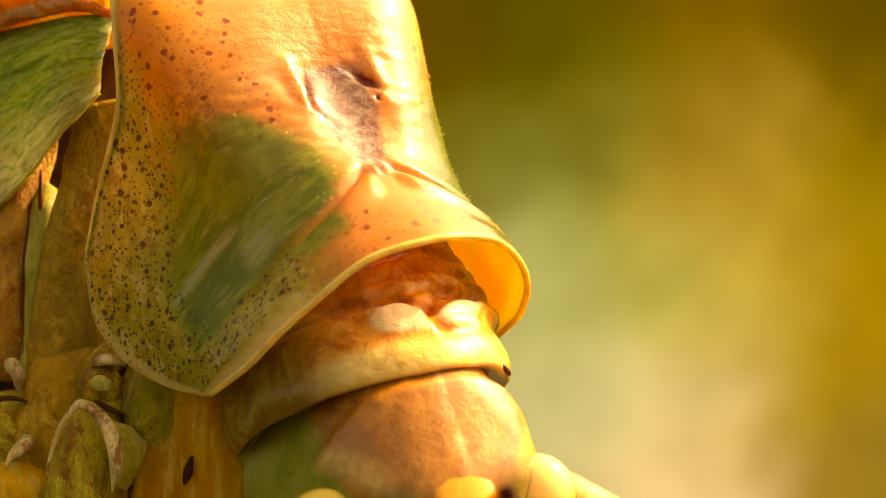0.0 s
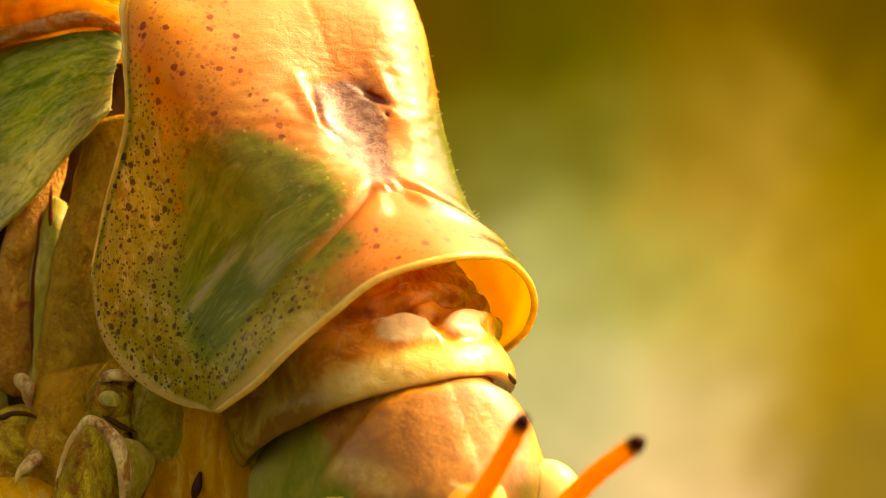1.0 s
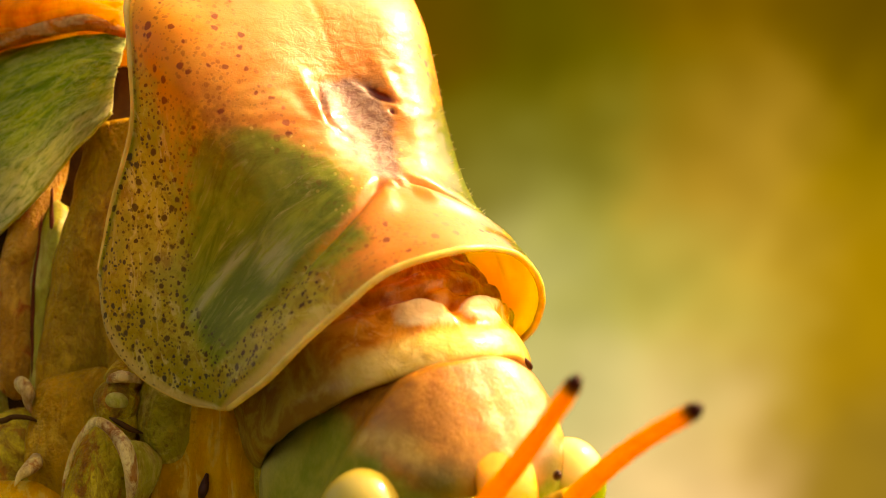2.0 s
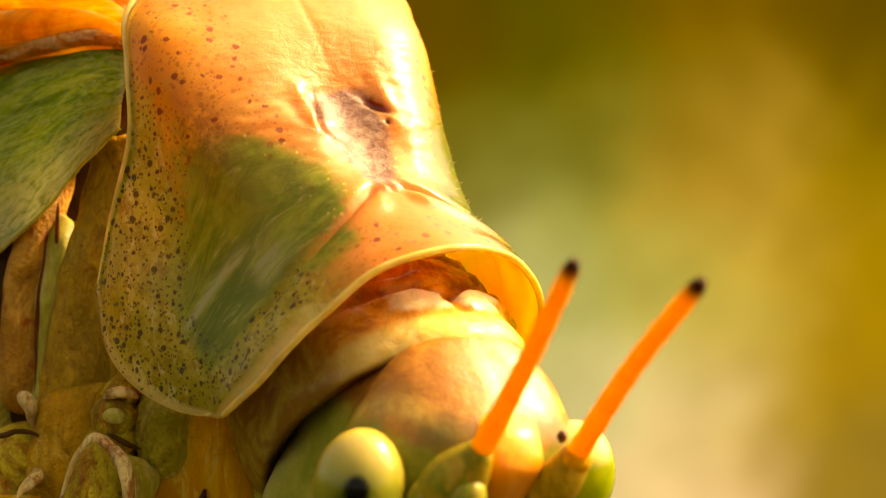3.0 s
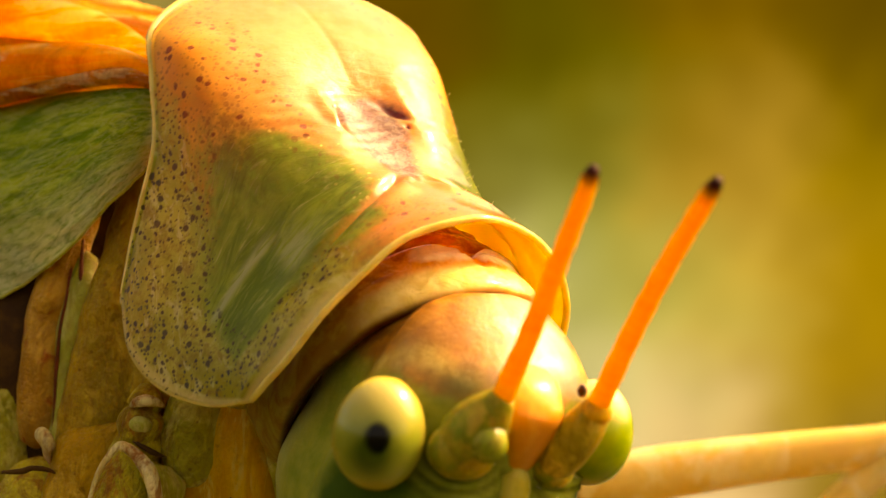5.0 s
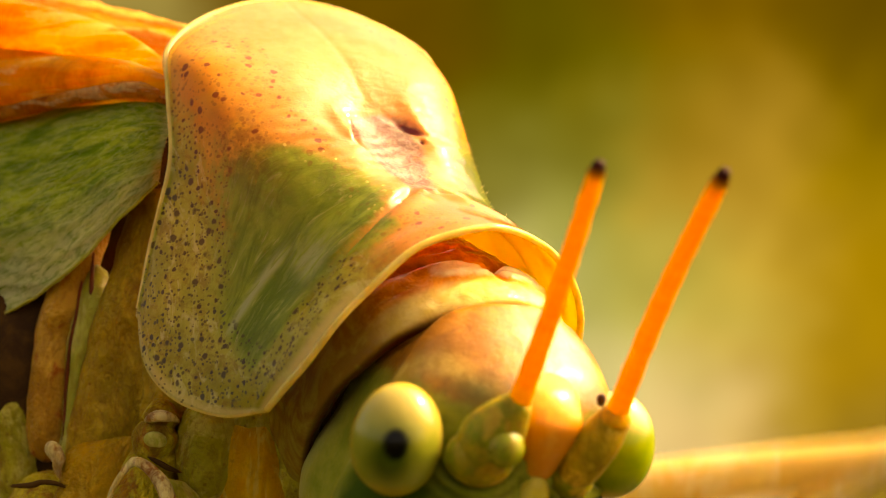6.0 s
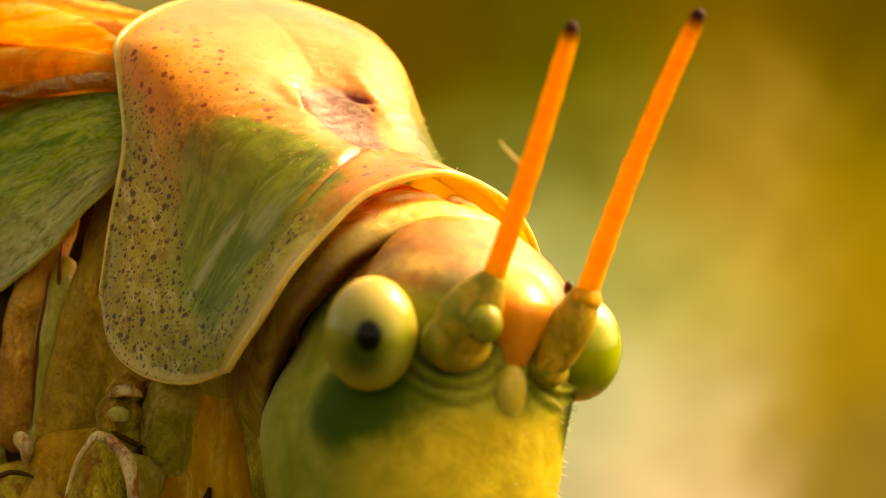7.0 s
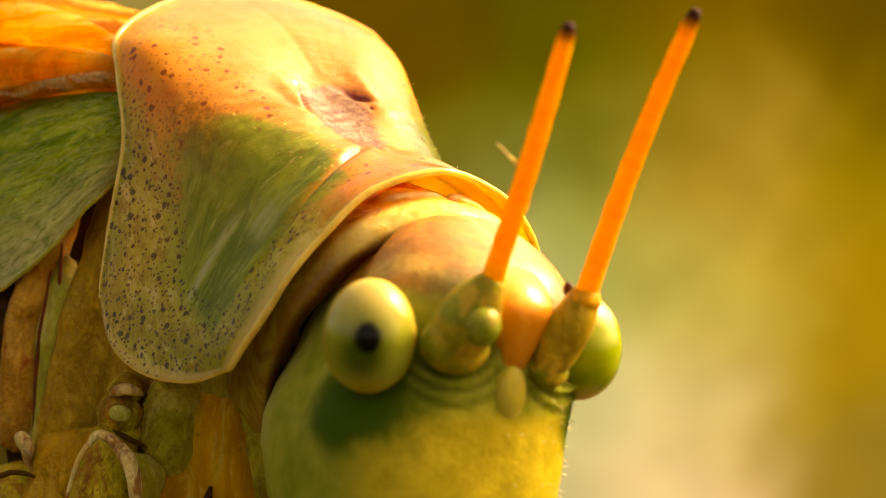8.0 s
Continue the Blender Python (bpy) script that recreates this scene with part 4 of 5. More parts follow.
    for _ in range(170):
        i, k = pick.randrange(int(n * 0.62), int(n * 0.96)), pick.randrange(0, int(m * 0.30))
        root = p[i, k]
        way = np.array([root[0] + 0.8, root[1], 0.0])
        way = way / np.linalg.norm(way) + np.array([pick.uniform(-0.3, 0.3), pick.uniform(-0.3, 0.3), pick.uniform(-0.7, 0.1)])
        hairs.append(tube([root, root + way * 0.04, root + way * pick.uniform(0.06, 0.11)], [0.006, 0.004, 0.0015], 4, False))
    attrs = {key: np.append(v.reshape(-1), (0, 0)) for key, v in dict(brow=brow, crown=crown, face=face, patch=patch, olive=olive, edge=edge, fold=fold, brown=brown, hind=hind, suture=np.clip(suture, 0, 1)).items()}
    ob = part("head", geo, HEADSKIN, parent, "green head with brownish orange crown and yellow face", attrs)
    tagged(part("fine_hairs", merge(*hairs), HAIR, ob, "short pale hairs"), kind="stuff")
    return ob


head = capsule(cricket)


def eye(parent, side, material, look_way, label):
    rows, cols = 60, 80
    lat, lon = np.linspace(-np.pi / 2, np.pi / 2, rows), np.linspace(0, 2 * np.pi, cols, endpoint=False)
    d = np.stack([np.cos(lat)[:, None] * np.cos(lon)[None], np.cos(lat)[:, None] * np.sin(lon)[None], np.repeat(np.sin(lat)[:, None], cols, 1)], -1)
    v = Vector(look_way).normalized()
    dot = d @ np.array(v)
    pupil = smooth01(dot, 0.950, 0.978)
    p = d * (0.70, 0.66, 0.82)
    p[..., 0] *= 1 - 0.10 * d[..., 2]
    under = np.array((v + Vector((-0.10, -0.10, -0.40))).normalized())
    # darker round and below the pupil: the eye's shading painted as colour
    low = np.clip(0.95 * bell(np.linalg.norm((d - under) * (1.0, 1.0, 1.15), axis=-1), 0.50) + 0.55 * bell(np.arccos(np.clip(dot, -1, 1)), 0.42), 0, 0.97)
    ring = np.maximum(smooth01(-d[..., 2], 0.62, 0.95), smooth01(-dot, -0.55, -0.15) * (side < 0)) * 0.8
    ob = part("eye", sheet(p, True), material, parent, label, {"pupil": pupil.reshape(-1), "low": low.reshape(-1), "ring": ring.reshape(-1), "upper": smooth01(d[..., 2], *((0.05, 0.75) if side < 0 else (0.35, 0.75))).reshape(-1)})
    ob.location = Vector(eye_centre(side)) * MM
    return ob


def eye_centre(side):
    return (0.24, side * 1.86 - (0.17 if side < 0 else 0.33), -0.02 if side < 0 else 0.05)


PUPIL_WAY = (0.855, -0.516, -0.02)
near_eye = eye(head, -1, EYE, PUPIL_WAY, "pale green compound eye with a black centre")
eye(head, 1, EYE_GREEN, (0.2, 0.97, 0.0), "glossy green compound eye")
# fastigium, frons plate and antennal sockets
def wedge(parent):
    n, m = 40, 28
    prof = spline([(0.50, 1.16, 0.46, 0.30), (0.93, 0.97, 0.50, 0.32), (1.20, 0.70, 0.50, 0.30), (1.29, 0.48, 0.46, 0.26), (1.20, 0.15, 0.38, 0.22), (1.06, -0.16, 0.28, 0.2), (0.97, -0.32, 0.21, 0.14), (0.88, -0.43, 0.06, 0.05)], n)
    a = np.linspace(0, 2 * np.pi, m, endpoint=False)
    p = np.zeros((n, m, 3))
    p[..., 0] = prof[:, 0][:, None] + prof[:, 3][:, None] * (np.cos(a) - 1)[None]
    p[..., 1] = prof[:, 2][:, None] * np.sin(a)[None]
    p[..., 2] = prof[:, 1][:, None]
    return part("fastigium", sheet(p, True), ORANGE, parent, "glossy orange wedge between the antennae")


wedge(head)
part("frons_plate", lump((0.91, -0.06, -0.68), (0.20, 0.27, 0.42), (0, 6, 0), 0.05), PLATE, head, "small pale yellow oval plate")
BASES = ((1.40, -0.80, 0.94), (1.44, 0.77, 0.85))
part("antennal_socket", lump((0.93, -1.03, -0.02), (0.42, 0.54, 0.42), (0, 20, 0), 0.10, 1.8, -1.0), SCAPE, head, "mottled green and yellow antennal socket")
part("scape", limb([(0.98, -1.04, 0.02), (1.10, -1.00, 0.28), (1.26, -0.91, 0.60), (1.36, -0.84, 0.82), BASES[0]], [0.42, 0.46, 0.37, 0.26, 0.19], 30, 26), SCAPE, head, "green and yellow first antenna joint")
part("pedicel", lump((1.46, -0.95, 0.27), (0.28, 0.28, 0.29), (0, 0, 0), 0.05), KNOB, head, "round pale green knob")
part("antennal_socket", lump((0.90, 0.52, -0.28), (0.34, 0.34, 0.30), (0, 20, 0), 0.07, 1.8, 1.0), SCAPE, head, "mottled green and yellow antennal socket")
part("scape", limb([(0.92, 0.46, -0.38), (1.05, 0.56, -0.02), (1.24, 0.68, 0.38), (1.38, 0.75, 0.70), BASES[1]], [0.24, 0.34, 0.33, 0.26, 0.20], 30, 26), SCAPE_FAR, head, "brownish olive first antenna joint")

part("pedicel", limb([(1.36, 0.74, 0.60), (1.41, 0.76, 0.75), (1.44, 0.77, 0.90)], [0.20, 0.25, 0.19], 16, 20), PEDICEL, head, "orange ring under the antenna")
part("dark_spot", lump((0.92, 0.80, 0.90), (0.075, 0.07, 0.12), (20, 30, 0), 0.05, rows=14, columns=18), DARK, head, "dark brown spot beside the antenna")


def antenna(parent, length, bow):
    t = np.linspace(0, 1, 46)
    path = np.stack([bow * np.sin(t * math.pi), 0 * t, t * length], 1)
    rad = (0.165 - 0.045 * t) * (1 + 0.03 * np.sin(t * 46) * (t > 0.05)) * (1 - 0.45 * smooth01(t, 0.955, 1.0))
    geo = tube(path, rad, 16)
    z = geo[0][:, 2] / length
    return part("antenna", geo, ANTENNA, parent, "stiff orange antenna stump with a black broken tip", {"tip": smooth01(z, 0.925, 0.975), "base": (1 - smooth01(z, 0.0, 0.12)) * 0.7})


antenna_right = antenna(head, 3.75, 0.05)
antenna_left = antenna(head, 4.35, -0.10)
part("pale_thread", limb([(-0.02, -0.13, 1.70), (-0.06, -0.28, 1.80), (-0.12, -0.48, 1.95)], [0.025, 0.020, 0.006], 12, 8), HAIR, antenna_right, "tiny pale thread caught on the antenna")


# body behind the shield, in body space
def forewing(parent):
    """Green hanging side field of the short forewing."""
    n, m = 90, 70
    top = spline([(-5.2, 2.9, 2.75), (-6.0, 3.2, 2.95), (-7.2, 3.8, 2.80), (-8.6, 4.6, 2.55), (-10.0, 5.4, 2.3)], n)
    low = spline([(-5.5, 2.5, 1.35), (-6.15, 2.3, 0.65), (-6.95, 2.5, -0.15), (-8.05, 3.2, -0.85), (-9.6, 4.2, -1.5)], n)
    t = np.linspace(0, 1, m)[None, :, None]
    p = top[:, None] * (1 - t) + low[:, None] * t
    bow = np.sin(np.linspace(0, np.pi, m))[None, :]
    p[..., 1] -= 0.55 * bow * np.linspace(0.6, 1, n)[:, None]
    along = np.linspace(0, 1, n)[:, None]
    down = np.linspace(0, 1, m)[None, :]
    lines = np.abs(((down * 7 + along * 2.2 + 0.35 * np.sin(along * 9)) % 1) - 0.5)
    vein = np.maximum(bell(lines - 0.5, 0.10), bell(np.abs((along * 11 + down * 4) % 1 - 0.5) - 0.5, 0.08) * 0.5)
    margin = smooth01(down, 0.50, 0.95) * (0.5 + 0.5 * along) + 0.5 * bell(along, 0.05)
    p[..., 1] -= 0.03 * vein + 0.10 * fuzz(p, 1.1, 1.0) + 0.04 * fuzz(p, 3.5, 2.0) + 0.08 * margin * fuzz(p, 2.5, 6.0)
    p[..., 2] += 0.05 * smooth01(down, 0.85, 1.0) * fuzz(p, 3.0, 3.0)
    surf = np.stack([along * 5 + down * 0, down * 4 + along * 0, np.zeros((n, m))], -1)
    hem = p[::2, -1] + 0.02 * fuzz(p[::2, -1], 9.0, 2.0)[:, None]
    geo = shell(p, 0.06)
    dup = lambda a: np.concatenate([a.reshape(-1, *a.shape[2:])] * 2)
    wing = part("forewing", geo, WING_GREEN, parent, "short green veined forewing under the shield", {"margin": dup(np.clip(margin, 0, 1)), "surf": dup(surf)})
    part("wing_hem", tube(hem, 0.030, 8), SIDE_PALE, wing, "pale scalloped hem of the wing")
    return wing


forewing(cricket)


def forewing_top(parent):
    """Orange upper field of the forewings, ridged, over the back."""
    n, m = 80, 90
    p = np.zeros((n, m, 3))
    x = np.linspace(0, 1, n)
    for i, k in enumerate(x):
        c = np.array([-3.9 - 5.5 * k, 5.6 + 4.0 * k, 1.95 + 1.1 * k])
        w = 2.2 + 0.6 * k
        th = np.linspace(2.95, 0.75, m)
        p[i, :, 0] = c[0] + w * np.cos(th) * 0.85
        p[i, :, 1] = c[1] - w * 0.95 * np.sin(th) * 0.6 + w * np.cos(th) * 0.35
        p[i, :, 2] = c[2] + w * 0.85 * np.sin(th)
    along, down = x[:, None], np.linspace(0, 1, m)[None]
    lines = np.abs(((down * 6 + along * 0.8) % 1) - 0.5)
    vein = bell(lines - 0.5, 0.12) * np.ones((n, m))
    p[..., 2] += 0.12 * vein + 0.06 * fuzz(p, 1.2, 4.0)
    surf = np.stack([along * 5 + down * 0, down * 5 + along * 0, np.zeros((n, m))], -1)
    geo = shell(p, 0.06)
    dup = lambda a: np.concatenate([a.reshape(-1, *a.shape[2:])] * 2)
    return part("forewing_top", geo, WING_ORANGE, parent, "orange ridged upper field of the folded wings", {"margin": dup(vein * 0.7), "surf": dup(surf)})


forewing_top(cricket)
part("wing_strip", limb([(-5.2, 2.75, 2.72), (-6.0, 2.86, 2.98), (-7.2, 3.42, 2.92), (-8.6, 4.22, 2.72), (-10.0, 5.05, 2.45)], [0.08, 0.16, 0.20, 0.20, 0.20], 40, 14, 0.7), WING_STRIP, cricket, "rust brown strip between green and orange wing")
part("wing_fold", limb([(-5.3, 2.9, 2.9), (-6.3, 3.3, 3.15), (-7.6, 3.9, 3.2), (-9.4, 4.8, 3.1)], [0.22, 0.40, 0.48, 0.5], 30, 18), WING_FOLD, cricket, "glossy orange fold of the wing")
part("wing_fold", limb([(-5.4, 3.3, 3.3), (-6.4, 3.9, 3.8), (-7.6, 4.6, 4.15), (-9.2, 5.4, 4.5)], [0.12, 0.30, 0.42, 0.5], 30, 18), WING_FOLD, cricket, "glossy orange fold of the wing")
part("wing_fold", limb([(-4.6, 3.8, 2.6), (-5.6, 4.1, 2.9), (-6.6, 4.5, 3.1), (-7.8, 5.0, 3.2), (-9.8, 5.9, 3.3)], [0.3, 0.6, 0.7, 0.75, 0.75], 30, 18), WING_FOLD, cricket, "inner orange fold of the wing")


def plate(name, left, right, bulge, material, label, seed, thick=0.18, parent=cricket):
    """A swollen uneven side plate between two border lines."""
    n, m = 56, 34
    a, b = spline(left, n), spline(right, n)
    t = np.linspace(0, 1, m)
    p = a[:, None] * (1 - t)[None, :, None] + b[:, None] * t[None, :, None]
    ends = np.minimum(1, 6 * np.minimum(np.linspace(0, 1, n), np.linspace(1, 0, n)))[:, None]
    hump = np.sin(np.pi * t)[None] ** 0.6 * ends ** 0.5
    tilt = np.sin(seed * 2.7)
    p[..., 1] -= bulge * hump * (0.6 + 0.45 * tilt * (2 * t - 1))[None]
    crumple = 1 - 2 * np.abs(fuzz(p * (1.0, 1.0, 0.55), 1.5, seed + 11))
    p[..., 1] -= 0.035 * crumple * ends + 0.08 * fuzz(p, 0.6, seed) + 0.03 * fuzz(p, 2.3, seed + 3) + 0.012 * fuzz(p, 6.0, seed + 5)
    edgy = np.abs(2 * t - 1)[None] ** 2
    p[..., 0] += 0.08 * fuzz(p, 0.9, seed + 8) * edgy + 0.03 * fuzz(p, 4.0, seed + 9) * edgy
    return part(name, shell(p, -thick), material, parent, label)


def cone(name, path, radii, material, label, seed, sides=30, parent=cricket):
    """A leg base: a tapered body of round section with an uneven skin."""
    verts, faces = limb(path, radii, 50, sides)
    verts = verts + np.stack([0.05 * fuzz(verts, 1.6, seed + k) + 0.02 * fuzz(verts, 4.5, seed + k) for k in (0, 5, 9)], -1)
    return part(name, (verts, faces), material, parent, label)


part("neck_membrane", lump((-2.3, 3.6, -1.4), (1.5, 1.3, 2.2), (0, 25, 0), 0.08, 0.9), HOLLOW, cricket, "skin inside the shield, its shade put into the colour")
part("trunk", lump((-5.8, 7.1, -2.2), (5.2, 3.0, 5.6), (0, 20, 35), 0.05, 0.5), HOLLOW, cricket, "skin between the side plates, coloured with the shade of the gaps")
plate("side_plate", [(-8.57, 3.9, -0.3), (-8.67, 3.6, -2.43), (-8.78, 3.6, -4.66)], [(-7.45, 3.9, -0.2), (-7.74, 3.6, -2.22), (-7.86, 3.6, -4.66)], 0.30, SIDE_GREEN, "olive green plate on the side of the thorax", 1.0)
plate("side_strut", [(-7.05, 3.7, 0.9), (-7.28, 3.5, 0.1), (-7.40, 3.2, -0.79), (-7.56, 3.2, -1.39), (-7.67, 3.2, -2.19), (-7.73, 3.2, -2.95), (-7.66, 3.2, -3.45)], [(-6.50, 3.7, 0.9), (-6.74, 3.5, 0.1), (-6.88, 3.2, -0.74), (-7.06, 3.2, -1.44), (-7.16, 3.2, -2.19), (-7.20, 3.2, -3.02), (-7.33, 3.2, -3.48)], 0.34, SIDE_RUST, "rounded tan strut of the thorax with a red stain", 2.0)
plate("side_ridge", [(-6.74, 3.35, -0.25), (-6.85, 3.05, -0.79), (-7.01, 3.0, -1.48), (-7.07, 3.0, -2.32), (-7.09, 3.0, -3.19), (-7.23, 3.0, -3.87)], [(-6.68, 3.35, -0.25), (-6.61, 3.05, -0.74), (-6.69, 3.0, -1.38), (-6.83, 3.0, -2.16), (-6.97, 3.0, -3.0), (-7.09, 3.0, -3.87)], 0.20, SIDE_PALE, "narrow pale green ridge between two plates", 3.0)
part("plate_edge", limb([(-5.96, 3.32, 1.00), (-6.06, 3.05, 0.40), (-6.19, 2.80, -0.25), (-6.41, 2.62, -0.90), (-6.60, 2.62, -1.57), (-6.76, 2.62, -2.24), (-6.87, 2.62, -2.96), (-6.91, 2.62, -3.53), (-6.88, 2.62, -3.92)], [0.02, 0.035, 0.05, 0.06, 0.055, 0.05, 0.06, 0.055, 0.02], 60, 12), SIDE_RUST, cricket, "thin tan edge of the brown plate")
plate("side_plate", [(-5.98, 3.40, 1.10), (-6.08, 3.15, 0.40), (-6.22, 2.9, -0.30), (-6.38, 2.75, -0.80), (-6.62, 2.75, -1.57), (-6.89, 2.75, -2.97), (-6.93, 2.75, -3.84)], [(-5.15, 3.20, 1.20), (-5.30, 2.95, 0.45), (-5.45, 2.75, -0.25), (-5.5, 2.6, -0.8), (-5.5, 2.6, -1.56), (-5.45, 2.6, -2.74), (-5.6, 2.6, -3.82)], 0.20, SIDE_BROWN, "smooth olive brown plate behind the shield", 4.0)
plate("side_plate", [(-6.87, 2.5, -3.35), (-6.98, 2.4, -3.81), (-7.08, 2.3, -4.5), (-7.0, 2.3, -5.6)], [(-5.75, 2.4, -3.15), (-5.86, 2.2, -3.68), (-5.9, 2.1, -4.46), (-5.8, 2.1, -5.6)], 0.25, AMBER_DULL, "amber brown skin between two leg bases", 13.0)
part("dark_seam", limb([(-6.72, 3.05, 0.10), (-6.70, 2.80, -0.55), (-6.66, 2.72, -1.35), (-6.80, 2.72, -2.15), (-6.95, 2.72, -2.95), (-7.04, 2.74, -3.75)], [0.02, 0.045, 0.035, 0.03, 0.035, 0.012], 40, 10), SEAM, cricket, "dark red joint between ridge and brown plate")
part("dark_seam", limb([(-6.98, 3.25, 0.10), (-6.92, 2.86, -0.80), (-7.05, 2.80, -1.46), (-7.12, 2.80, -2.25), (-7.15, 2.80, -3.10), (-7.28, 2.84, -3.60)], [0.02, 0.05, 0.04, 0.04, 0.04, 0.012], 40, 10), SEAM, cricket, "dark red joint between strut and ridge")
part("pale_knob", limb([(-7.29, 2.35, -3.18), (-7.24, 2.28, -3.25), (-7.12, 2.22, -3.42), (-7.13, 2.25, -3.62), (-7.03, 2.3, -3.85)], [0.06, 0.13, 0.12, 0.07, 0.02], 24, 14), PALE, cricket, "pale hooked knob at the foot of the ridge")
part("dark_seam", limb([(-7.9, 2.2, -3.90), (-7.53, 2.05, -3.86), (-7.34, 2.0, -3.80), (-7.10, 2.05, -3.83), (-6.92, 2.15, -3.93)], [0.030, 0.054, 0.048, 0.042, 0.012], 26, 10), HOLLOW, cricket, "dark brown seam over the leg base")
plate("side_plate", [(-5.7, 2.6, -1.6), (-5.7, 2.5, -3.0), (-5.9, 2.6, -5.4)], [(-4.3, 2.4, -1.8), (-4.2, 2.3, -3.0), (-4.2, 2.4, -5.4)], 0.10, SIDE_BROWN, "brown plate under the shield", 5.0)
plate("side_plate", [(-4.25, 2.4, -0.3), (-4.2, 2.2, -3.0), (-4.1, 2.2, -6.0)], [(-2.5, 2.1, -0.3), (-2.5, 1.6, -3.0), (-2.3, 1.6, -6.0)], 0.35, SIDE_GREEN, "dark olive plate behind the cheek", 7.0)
cone("coxa", [(-7.35, 3.2, -3.85), (-7.45, 2.9, -4.25), (-7.55, 2.8, -5.0), (-7.6, 2.8, -6.0), (-7.6, 3.0, -7.2)], [0.2, 0.62, 0.85, 1.0, 0.9], COXA, "yellow-green coxa of the middle leg", 10.0)
part("coxal_spine", limb([(-6.95, 2.0, -4.55), (-7.05, 1.75, -4.66), (-7.16, 1.6, -4.75), (-7.24, 1.5, -4.91)], [0.14, 0.12, 0.07, 0.01], 18, 12), PALE, cricket, "short pale spine")
cone("coxa", [(-6.3, 2.5, -5.2), (-6.9, 2.2, -5.40), (-7.5, 2.0, -5.5), (-8.3, 2.0, -5.6), (-9.0, 2.1, -5.9)], [0.15, 0.50, 0.62, 0.66, 0.7], AMBER, "amber yellow skin of the leg base", 11.0)
# base of the near foreleg, which gives way as the body sinks
leg_base = cone("coxa", [(-5.52, 2.15, -2.85), (-5.60, 1.98, -3.44), (-5.68, 1.85, -4.01), (-5.72, 1.8, -4.67), (-5.70, 1.8, -5.52), (-5.69, 1.9, -6.41)], [0.25, 0.46, 0.60, 0.68, 0.72, 0.66], COXA, "yellow-green coxa of the foreleg", 9.0)
cone("trochantin", [(-5.36, 2.05, -2.15), (-5.36, 1.95, -2.42), (-5.38, 1.95, -2.52), (-5.42, 1.86, -2.72), (-5.44, 1.86, -2.88), (-5.44, 1.92, -2.98), (-5.42, 1.90, -3.12), (-5.5, 2.0, -3.4)], [0.12, 0.33, 0.27, 0.42, 0.40, 0.31, 0.38, 0.2], COXA, "ribbed yellow-green leg joint", 8.0, parent=leg_base)
part("joint_ring", limb([(-5.58, 1.66, -2.45), (-5.46, 1.52, -2.38), (-5.30, 1.46, -2.34), (-5.12, 1.52, -2.38), (-5.02, 1.68, -2.46)], [0.03, 0.085, 0.10, 0.075, 0.02], 26, 12), PALE, leg_base, "pale ring of the leg joint")
part("joint_knob", lump((-5.40, 1.50, -2.76), (0.20, 0.12, 0.15), (10, 12, 0), 0.15, 2.5, 6.0), SIDE_PALE, leg_base, "pale green knob of the leg joint")
part("coxal_ridge", limb([(-6.28, 1.42, -4.25), (-6.20, 1.30, -3.97), (-6.02, 1.18, -3.49), (-5.78, 1.10, -3.15), (-5.62, 1.05, -3.05), (-5.38, 1.0, -3.18), (-5.17, 0.95, -3.43), (-5.06, 0.92, -3.73), (-5.04, 0.95, -4.10), (-5.12, 1.05, -4.48)], [0.02, 0.04, 0.055, 0.07, 0.085, 0.10, 0.13, 0.125, 0.10, 0.015], 60, 14, 0.8), PALE, leg_base, "white curved ridge of the coxa")
plate("coxal_web", [(-5.19, 1.05, -3.36), (-5.06, 1.0, -3.74), (-5.10, 1.1, -4.42)], [(-4.93, 1.55, -3.50), (-4.68, 1.6, -3.84), (-5.02, 1.5, -4.48)], 0.06, SIDE_PALE, "thin translucent web beside the ridge", 15.0, 0.06, leg_base)
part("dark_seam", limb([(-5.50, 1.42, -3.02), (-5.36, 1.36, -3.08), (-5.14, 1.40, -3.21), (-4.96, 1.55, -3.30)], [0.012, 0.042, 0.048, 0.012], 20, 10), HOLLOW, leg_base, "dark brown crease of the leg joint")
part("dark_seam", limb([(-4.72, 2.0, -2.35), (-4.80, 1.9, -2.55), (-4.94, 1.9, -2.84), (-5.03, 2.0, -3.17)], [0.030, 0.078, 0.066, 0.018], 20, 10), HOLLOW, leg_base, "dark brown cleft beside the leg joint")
plate("side_plate", [(-4.74, 2.0, -2.30), (-4.90, 1.9, -2.75), (-4.94, 1.9, -3.10), (-4.80, 1.9, -3.73)], [(-4.15, 2.0, -2.30), (-4.10, 1.9, -2.75), (-4.10, 1.9, -3.10), (-4.15, 1.9, -3.73)], 0.32, SIDE_GREEN, "rounded olive plate under the shield", 6.0, parent=leg_base)
plate("prosternum", [(-4.30, 2.2, -2.30), (-4.38, 2.05, -3.00), (-4.65, 2.0, -3.93), (-4.84, 2.0, -4.8), (-4.8, 2.0, -5.8)], [(-3.30, 1.9, -2.30), (-3.35, 1.75, -3.10), (-3.20, 1.7, -3.89), (-3.05, 1.7, -4.74), (-3.0, 1.7, -5.8)], 0.32, AMBER, "translucent amber base of the foreleg", 12.0, parent=leg_base)
part("dark_hair", limb([(-3.87, 1.42, -3.96), (-3.91, 1.28, -4.20), (-3.97, 1.30, -4.40)], [0.03, 0.085, 0.03], 14, 10), DARK, leg_base, "black mark on the leg base")


